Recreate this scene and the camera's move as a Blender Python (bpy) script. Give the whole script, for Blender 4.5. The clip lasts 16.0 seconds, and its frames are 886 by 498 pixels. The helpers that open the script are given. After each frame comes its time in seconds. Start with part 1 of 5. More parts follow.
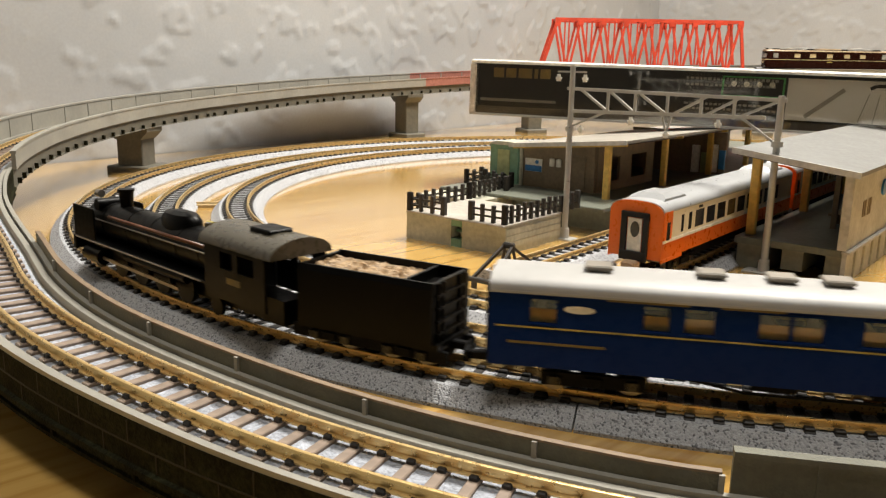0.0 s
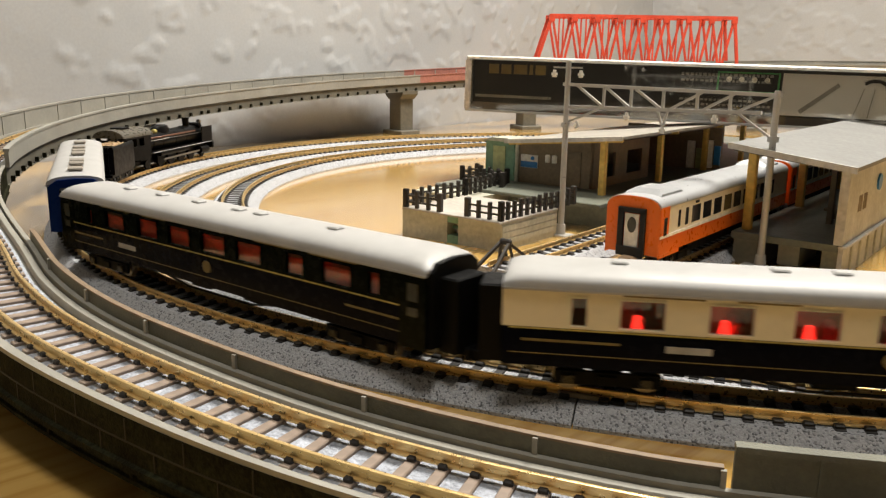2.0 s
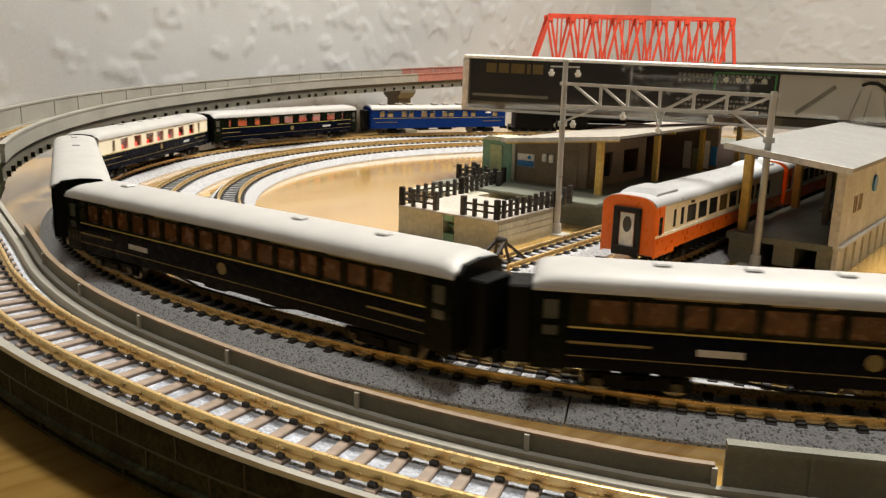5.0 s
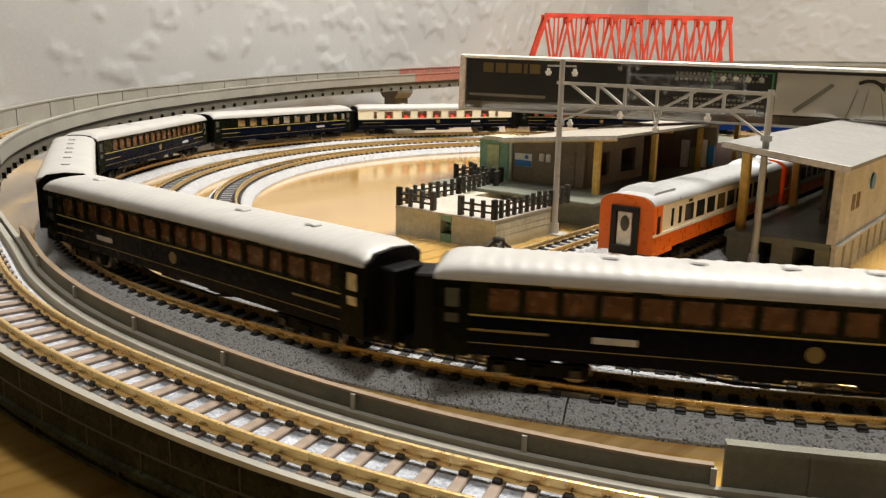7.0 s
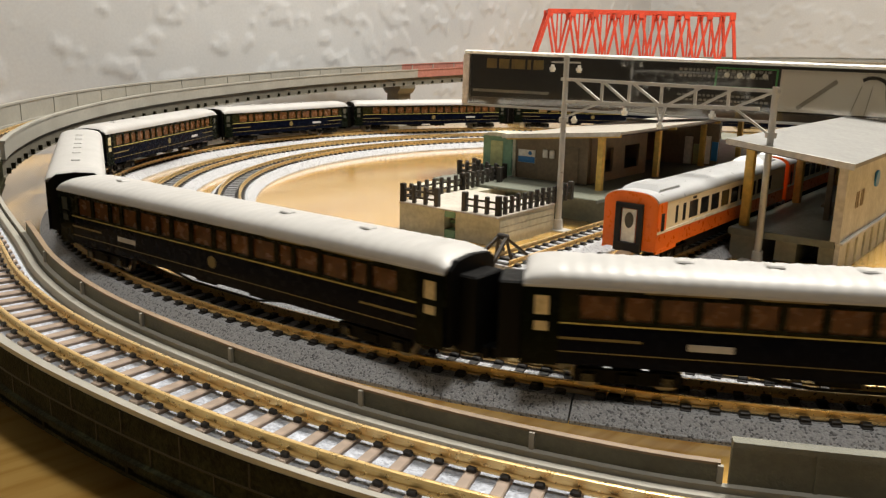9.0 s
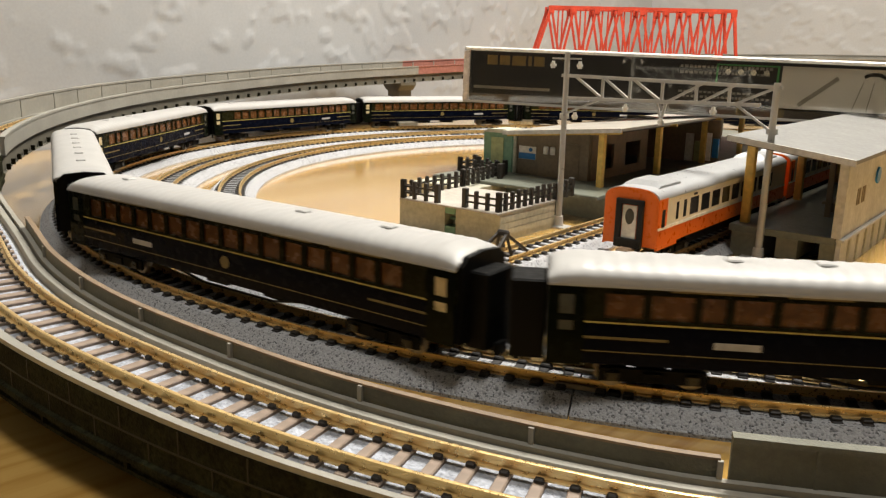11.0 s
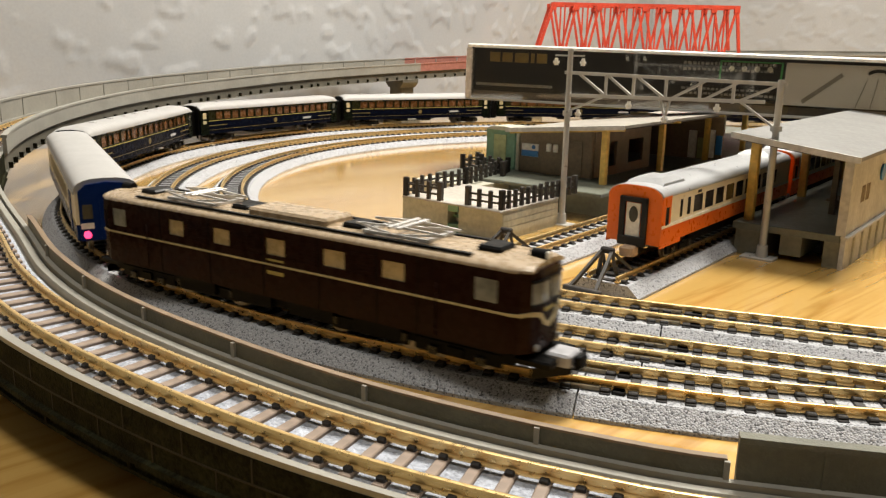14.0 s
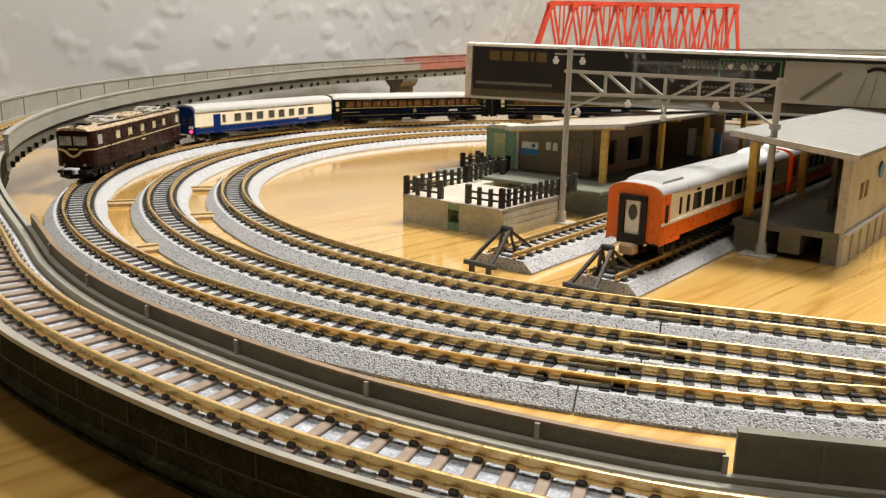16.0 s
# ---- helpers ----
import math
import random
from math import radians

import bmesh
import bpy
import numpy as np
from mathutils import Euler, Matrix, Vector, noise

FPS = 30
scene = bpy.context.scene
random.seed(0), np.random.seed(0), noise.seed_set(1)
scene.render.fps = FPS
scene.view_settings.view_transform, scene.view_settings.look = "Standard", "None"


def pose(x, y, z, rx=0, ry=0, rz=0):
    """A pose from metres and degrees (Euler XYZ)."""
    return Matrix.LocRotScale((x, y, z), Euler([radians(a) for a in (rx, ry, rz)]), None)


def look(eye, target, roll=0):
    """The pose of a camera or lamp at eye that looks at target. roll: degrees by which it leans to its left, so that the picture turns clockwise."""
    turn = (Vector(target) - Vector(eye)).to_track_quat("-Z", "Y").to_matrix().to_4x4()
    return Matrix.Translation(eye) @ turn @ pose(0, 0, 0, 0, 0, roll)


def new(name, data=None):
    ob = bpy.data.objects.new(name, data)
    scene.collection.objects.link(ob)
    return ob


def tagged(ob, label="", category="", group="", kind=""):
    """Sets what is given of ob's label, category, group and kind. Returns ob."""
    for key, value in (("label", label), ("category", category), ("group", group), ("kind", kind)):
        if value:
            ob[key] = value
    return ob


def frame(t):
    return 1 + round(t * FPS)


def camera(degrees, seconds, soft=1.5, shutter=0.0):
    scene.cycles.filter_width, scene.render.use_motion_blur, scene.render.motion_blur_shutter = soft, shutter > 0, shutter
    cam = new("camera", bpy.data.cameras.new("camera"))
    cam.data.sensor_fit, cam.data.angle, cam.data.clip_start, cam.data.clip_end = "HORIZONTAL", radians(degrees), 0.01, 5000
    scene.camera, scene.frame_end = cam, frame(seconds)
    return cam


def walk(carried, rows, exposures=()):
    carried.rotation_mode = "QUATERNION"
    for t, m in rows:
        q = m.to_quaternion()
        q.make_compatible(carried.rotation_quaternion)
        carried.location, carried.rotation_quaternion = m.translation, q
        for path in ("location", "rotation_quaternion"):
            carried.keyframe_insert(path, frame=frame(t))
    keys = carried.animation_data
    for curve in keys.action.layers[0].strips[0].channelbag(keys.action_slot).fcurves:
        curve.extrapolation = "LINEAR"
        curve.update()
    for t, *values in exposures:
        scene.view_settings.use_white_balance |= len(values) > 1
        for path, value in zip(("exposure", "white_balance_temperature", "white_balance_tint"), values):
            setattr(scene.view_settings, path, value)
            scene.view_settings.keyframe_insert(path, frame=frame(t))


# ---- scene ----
# A model railway in N scale on a table; all plans below are in millimetres, MM turns them into metres.
cam = camera(56.877, 16.0, soft=1.3, shutter=0.22)
walk(cam, [
    (0.0, pose(0.00129, -0.00080, 0.07442, 77.055, -1.027, 0.711)),
    (0.5, pose(0.00120, -0.00073, 0.07432, 77.014, -1.089, 0.588)),
    (1.0, pose(0.00153, -0.00013, 0.07392, 76.946, -1.045, 0.378)),
    (1.5, pose(0.00095, -0.00050, 0.07390, 76.803, -1.003, 0.232)),
    (2.0, pose(0.00052, -0.00009, 0.07404, 76.863, -0.864, 0.269)),
    (2.5, pose(0.00039, -0.00044, 0.07422, 76.854, -1.181, 0.303)),
    (3.0, pose(0.00047, -0.00058, 0.07407, 76.839, -1.374, 0.326)),
    (3.5, pose(0.00117, -0.00004, 0.07383, 76.819, -1.329, 0.284)),
    (4.0, pose(0.00088, -0.00044, 0.07361, 76.772, -1.332, 0.218)),
    (6.5, pose(0.00159, 0.00038, 0.07376, 76.895, -1.147, 0.039)),
    (7.0, pose(0.00142, 0.00060, 0.07340, 76.839, -1.069, -0.013)),
    (7.5, pose(0.00118, 0.00037, 0.07358, 76.705, -1.182, 0.046)),
    (8.0, pose(0.00102, 0.00018, 0.07353, 76.654, -1.112, 0.038)),
    (8.5, pose(0.00132, 0.00080, 0.07350, 76.599, -1.133, 0.027)),
    (9.0, pose(0.00040, 0.00021, 0.07383, 76.508, -1.179, 0.110)),
    (11.5, pose(0.00063, 0.00073, 0.07322, 76.314, -1.234, 0.177)),
    (12.0, pose(0.00037, 0.00085, 0.07333, 76.280, -1.190, 0.210)),
    (12.5, pose(0.00050, 0.00071, 0.07353, 76.235, -1.265, 0.226)),
    (13.0, pose(-0.00017, 0.00081, 0.07382, 76.267, -1.287, 0.187)),
    (13.5, pose(-0.00011, 0.00085, 0.07378, 76.210, -1.253, 0.299)),
    (14.0, pose(0.00023, 0.00133, 0.07342, 76.125, -1.123, 0.297)),
    (14.5, pose(0.00050, 0.00110, 0.07302, 76.075, -1.150, 0.258)),
    (15.0, pose(0.00052, 0.00048, 0.07319, 76.017, -1.085, 0.235)),
    (15.5, pose(0.00031, 0.00047, 0.07332, 75.985, -1.013, 0.224)),
    (16.0, pose(-0.00000, -0.00000, 0.07357, 76.028, -1.020, 0.254)),
])

# ---- light ----
world = bpy.data.worlds.new("room_dim")
scene.world = world
world.use_nodes = True
world.node_tree.nodes["Background"].inputs[0].default_value = (1.0, 0.9, 0.78, 1)
world.node_tree.nodes["Background"].inputs[1].default_value = 0.01


def area_lamp(name, eye, target, size, watts, colour):
    data = bpy.data.lights.new(name, "AREA")
    data.shape, data.size, data.energy, data.color = "DISK", size, watts, colour
    ob = new(name, data)
    ob.matrix_world = look(eye, target)
    return ob


area_lamp("hanging_lamp_light", (0.33, 0.6, 0.92), (0.12, 0.42, 0.0), 0.34, 21.5, (1.0, 0.94, 0.84))
# unseen fill added to lift the sides turned away from the main lamp
area_lamp("overhead_fill_light", (0.1, -0.2, 2.2), (0.05, 0.3, 0.0), 0.5, 19.0, (1.0, 0.94, 0.84))
scene.view_settings.exposure = 0.0

# ---- mesh building ----
MM = 0.001


class Shape:
    """Collects faces, in millimetres."""

    def __init__(self):
        self.v, self.f, self.smooth = [], [], []

    def add(self, verts, faces, smooth=False):
        n = len(self.v)
        self.v += [tuple(p) for p in verts]
        self.f += [tuple(i + n for i in f) for f in faces]
        self.smooth += [smooth] * len(faces)
        return self

    def box(self, x0, x1, y0, y1, z0, z1, b=0.0):
        """A box; b bevels its four upright edges and its top."""
        if b <= 0:
            v = [(x, y, z) for z in (z0, z1) for x, y in ((x0, y0), (x1, y0), (x1, y1), (x0, y1))]
            f = [(3, 2, 1, 0), (4, 5, 6, 7)] + [(i, (i + 1) % 4, (i + 1) % 4 + 4, i + 4) for i in range(4)]
            return self.add(v, f)
        ring = [(x0 + b, y0), (x1 - b, y0), (x1, y0 + b), (x1, y1 - b), (x1 - b, y1), (x0 + b, y1), (x0, y1 - b), (x0, y0 + b)]
        top = [(x0 + b, y0 + b), (x1 - b, y0 + b), (x1 - b, y0 + b), (x1 - b, y1 - b), (x1 - b, y1 - b), (x0 + b, y1 - b), (x0 + b, y1 - b), (x0 + b, y0 + b)]
        v = [(x, y, z0) for x, y in ring] + [(x, y, z1 - b) for x, y in ring]
        v += [(x0 + b, y0 + b, z1), (x1 - b, y0 + b, z1), (x1 - b, y1 - b, z1), (x0 + b, y1 - b, z1)]
        f = [tuple(range(7, -1, -1))] + [(i, (i + 1) % 8, (i + 1) % 8 + 8, i + 8) for i in range(8)]
        f += [(8, 9, 17, 16), (9, 10, 17), (10, 11, 18, 17), (11, 12, 18), (12, 13, 19, 18), (13, 14, 19), (14, 15, 16, 19), (15, 8, 16), (16, 17, 18, 19)]
        return self.add(v, f)

    def rod(self, a, b, r, n=8, r2=None, smooth=True):
        a, b = Vector(a), Vector(b)
        w = (b - a).normalized()
        u = w.orthogonal().normalized()
        s = w.cross(u)
        r2 = r if r2 is None else r2
        v = []
        for c, rr in ((a, r), (b, r2)):
            v += [c + (u * math.cos(2 * math.pi * i / n) + s * math.sin(2 * math.pi * i / n)) * rr for i in range(n)]
        self.add(v, [(i, (i + 1) % n, (i + 1) % n + n, i + n) for i in range(n)], smooth)
        return self.add(v, [tuple(range(n - 1, -1, -1)), tuple(range(n, 2 * n))])

    def beam(self, a, b, w, h):
        """A square bar from a to b, w across and h high."""
        a, b = Vector(a), Vector(b)
        d = (b - a).normalized()
        side = d.cross(Vector((0, 0, 1)))
        side = (side if side.length > 1e-3 else Vector((1, 0, 0))).normalized() * (w / 2)
        up = side.cross(d).normalized() * (h / 2)
        v = [c + i * side + j * up for c in (a, b) for i, j in ((-1, -1), (1, -1), (1, 1), (-1, 1))]
        return self.add(v, [(0, 1, 2, 3)[::-1], (4, 5, 6, 7)] + [(i, (i + 1) % 4, (i + 1) % 4 + 4, i + 4) for i in range(4)])

    def prism(self, ring, axis, a, b, smooth=False):
        """A closed outline drawn out from a to b along the axis: x gets (y, z) pairs, y gets (x, z), z gets (x, y)."""
        put = {"x": lambda t, p: (t, p[0], p[1]), "y": lambda t, p: (p[0], t, p[1]), "z": lambda t, p: (p[0], p[1], t)}[axis]
        n = len(ring)
        v = [put(a, p) for p in ring] + [put(b, p) for p in ring]
        self.add(v, [(i, (i + 1) % n, (i + 1) % n + n, i + n) for i in range(n)], smooth)
        return self.add(v, [tuple(range(n - 1, -1, -1)), tuple(range(n, 2 * n))])

    def loft(self, rings, smooth=True, caps=True):
        n = len(rings[0])
        v = [p for r in rings for p in r]
        f = [(k * n + i, k * n + (i + 1) % n, (k + 1) * n + (i + 1) % n, (k + 1) * n + i) for k in range(len(rings) - 1) for i in range(n)]
        self.add(v, f, smooth)
        if caps:
            self.add(rings[0], [tuple(range(n - 1, -1, -1))])
            self.add(rings[-1], [tuple(range(n))])
        return self

    def sweep(self, outline, stations, smooth=False):
        """An outline of (offset to the left, height) pairs carried along stations (point, unit heading)."""
        rings = []
        for p, d in stations:
            left = Vector((-d.y, d.x, 0)).normalized()
            rings.append([p + left * o + Vector((0, 0, h)) for o, h in outline])
        return self.loft(rings, smooth)

    def mesh(self, name, material):
        me = bpy.data.meshes.new(name)
        me.from_pydata([(x * MM, y * MM, z * MM) for x, y, z in self.v], [], self.f)
        me.polygons.foreach_set("use_smooth", self.smooth)
        bm = bmesh.new()
        bm.from_mesh(me)
        bmesh.ops.remove_doubles(bm, verts=bm.verts, dist=1e-6)
        bmesh.ops.recalc_face_normals(bm, faces=bm.faces)
        for e in bm.edges:
            if len(e.link_faces) == 2 and e.calc_face_angle(0) > 0.7:
                e.smooth = False
        bm.to_mesh(me)
        bm.free()
        me.materials.append(material)
        return me


def empty(name, label="", category="", group="", kind="", m=None):
    ob = tagged(new(name), label, category, group, kind)
    ob.empty_display_size = 0.01
    if m is not None:
        ob.matrix_world = m
    return ob


def part(name, shape, material, parent=None, label="", m=None):
    """One mesh object under a thing or a part; a shape or a ready mesh."""
    me = shape if isinstance(shape, bpy.types.Mesh) else shape.mesh(name, material)
    ob = new(name, me)
    ob.parent = parent
    if m is not None:
        ob.matrix_basis = m
    return tagged(ob, label)


def solid(name, shape, material, label, category, kind="", group="", m=None):
    ob = part(name, shape, material, None, label, m)
    return tagged(ob, "", category, group, kind)


def at(x, y, z=0.0, turn=0.0):
    """A pose from millimetres and a turn in degrees."""
    return pose(x * MM, y * MM, z * MM, 0, 0, turn)


# ---- materials ----
def shader(name, colour, rough=0.5, metal=0.0, grain=0.15, grain_mm=2.0, blotch=0.15, blotch_mm=15.0, bump=0.0, bump_mm=0.6, other=None, coat=0.0, spec=0.5, glow=0.0, alpha=1.0, transmission=0.0, stretch=(1, 1, 1)):
    """Principled surface with grain and blotches at two scales and fine relief."""
    mat = bpy.data.materials.new(name)
    mat.use_nodes = True
    nt = mat.node_tree
    b = nt.nodes["Principled BSDF"]
    link = nt.links.new
    tc = nt.nodes.new("ShaderNodeTexCoord")
    mp = nt.nodes.new("ShaderNodeMapping")
    mp.inputs["Scale"].default_value = stretch
    link(tc.outputs["Object"], mp.inputs[0])

    def noise_at(size_mm, detail=3.0):
        n = nt.nodes.new("ShaderNodeTexNoise")
        n.inputs["Scale"].default_value = 1000.0 / size_mm
        n.inputs["Detail"].default_value = detail
        link(mp.outputs[0], n.inputs["Vector"])
        return n

    def ramp(src, lo, hi):
        r = nt.nodes.new("ShaderNodeMapRange")
        r.inputs["From Min"].default_value, r.inputs["From Max"].default_value = 0.3, 0.7
        r.inputs["To Min"].default_value, r.inputs["To Max"].default_value = lo, hi
        link(src, r.inputs["Value"])
        return r.outputs[0]

    g, l = noise_at(grain_mm), noise_at(blotch_mm)
    mul = nt.nodes.new("ShaderNodeMath")
    mul.operation = "MULTIPLY"
    link(ramp(g.outputs["Fac"], 1 - grain, 1 + grain), mul.inputs[0])
    link(ramp(l.outputs["Fac"], 1 - blotch, 1 + blotch), mul.inputs[1])
    hue = nt.nodes.new("ShaderNodeMix")
    hue.data_type = "RGBA"
    hue.inputs["A"].default_value = (*colour, 1)
    hue.inputs["B"].default_value = (*(other or colour), 1)
    link(ramp(l.outputs["Fac"], 0, 1), hue.inputs["Factor"])
    scale = nt.nodes.new("ShaderNodeVectorMath")
    scale.operation = "SCALE"
    link(hue.outputs["Result"], scale.inputs[0])
    link(mul.outputs[0], scale.inputs["Scale"])
    link(scale.outputs[0], b.inputs["Base Color"])
    link(ramp(g.outputs["Fac"], max(rough - 0.08, 0.02), min(rough + 0.08, 1)), b.inputs["Roughness"])
    b.inputs["Metallic"].default_value = metal
    b.inputs["Specular IOR Level"].default_value = spec
    b.inputs["Coat Weight"].default_value = coat
    b.inputs["Coat Roughness"].default_value = 0.12
    b.inputs["Transmission Weight"].default_value = transmission
    if glow:
        b.inputs["Emission Color"].default_value = (*colour, 1)
        b.inputs["Emission Strength"].default_value = glow
    if bump:
        h = noise_at(bump_mm, 2.0)
        bp = nt.nodes.new("ShaderNodeBump")
        bp.inputs["Strength"].default_value = 1.0
        bp.inputs["Distance"].default_value = bump * MM
        link(h.outputs["Fac"], bp.inputs["Height"])
        link(bp.outputs[0], b.inputs["Normal"])
    return mat


def ballast_shader(name, dark, light, size_mm=0.9):
    """Moulded ballast: small rounded stones with speckled greys."""
    mat = shader(name, light, 0.75, bump=0.0)
    nt = mat.node_tree
    b = nt.nodes["Principled BSDF"]
    tc = nt.nodes.new("ShaderNodeTexCoord")
    v = nt.nodes.new("ShaderNodeTexVoronoi")
    v.inputs["Scale"].default_value = 1000.0 / size_mm
    nt.links.new(tc.outputs["Object"], v.inputs["Vector"])
    mix = nt.nodes.new("ShaderNodeMix")
    mix.data_type = "RGBA"
    mix.inputs["A"].default_value, mix.inputs["B"].default_value = (*light, 1), (*dark, 1)
    sep = nt.nodes.new("ShaderNodeSeparateColor")
    nt.links.new(v.outputs["Color"], sep.inputs[0])
    # a few dark stones among pale ones, the rest slightly uneven
    few = nt.nodes.new("ShaderNodeMapRange")
    few.inputs["From Min"].default_value, few.inputs["From Max"].default_value = 0.7, 0.95
    few.inputs["To Max"].default_value = 0.75
    nt.links.new(sep.outputs[0], few.inputs["Value"])
    m2 = nt.nodes.new("ShaderNodeMath")
    m2.operation = "MULTIPLY_ADD"
    m2.inputs[1].default_value = 0.3
    m2.use_clamp = True
    nt.links.new(sep.outputs[1], m2.inputs[0])
    nt.links.new(few.outputs[0], m2.inputs[2])
    nt.links.new(m2.outputs[0], mix.inputs["Factor"])
    nt.links.new(mix.outputs["Result"], b.inputs["Base Color"])
    bp = nt.nodes.new("ShaderNodeBump")
    bp.invert = True
    bp.inputs["Strength"].default_value = 0.5
    bp.inputs["Distance"].default_value = 0.5 * MM
    nt.links.new(v.outputs["Distance"], bp.inputs["Height"])
    nt.links.new(bp.outputs[0], b.inputs["Normal"])
    return mat


def wood_shader(name, a, c, rough, along_deg):
    """Varnished wood: long grain along one way."""
    mat = shader(name, a, rough, other=c, coat=1.0)
    nt = mat.node_tree
    b = nt.nodes["Principled BSDF"]
    tc = nt.nodes.new("ShaderNodeTexCoord")
    b.inputs["Coat IOR"].default_value, b.inputs["Coat Roughness"].default_value = 1.75, 0.1
    mp = nt.nodes.new("ShaderNodeMapping")
    mp.inputs["Rotation"].default_value = (0, 0, radians(-along_deg))
    nt.links.new(tc.outputs["Object"], mp.inputs[0])
    mp2 = nt.nodes.new("ShaderNodeMapping")
    mp2.inputs["Scale"].default_value = (7, 130, 130)
    nt.links.new(mp.outputs[0], mp2.inputs[0])
    n = nt.nodes.new("ShaderNodeTexNoise")
    n.inputs["Scale"].default_value, n.inputs["Detail"].default_value, n.inputs["Distortion"].default_value = 1.6, 6.0, 0.6
    nt.links.new(mp2.outputs[0], n.inputs["Vector"])
    cr = nt.nodes.new("ShaderNodeValToRGB")
    cr.color_ramp.elements[0].position, cr.color_ramp.elements[1].position = 0.3, 0.52
    cr.color_ramp.elements[0].color, cr.color_ramp.elements[1].color = (*c, 1), (*a, 1)
    nt.links.new(n.outputs["Fac"], cr.inputs[0])
    nt.links.new(cr.outputs[0], b.inputs["Base Color"])
    return mat


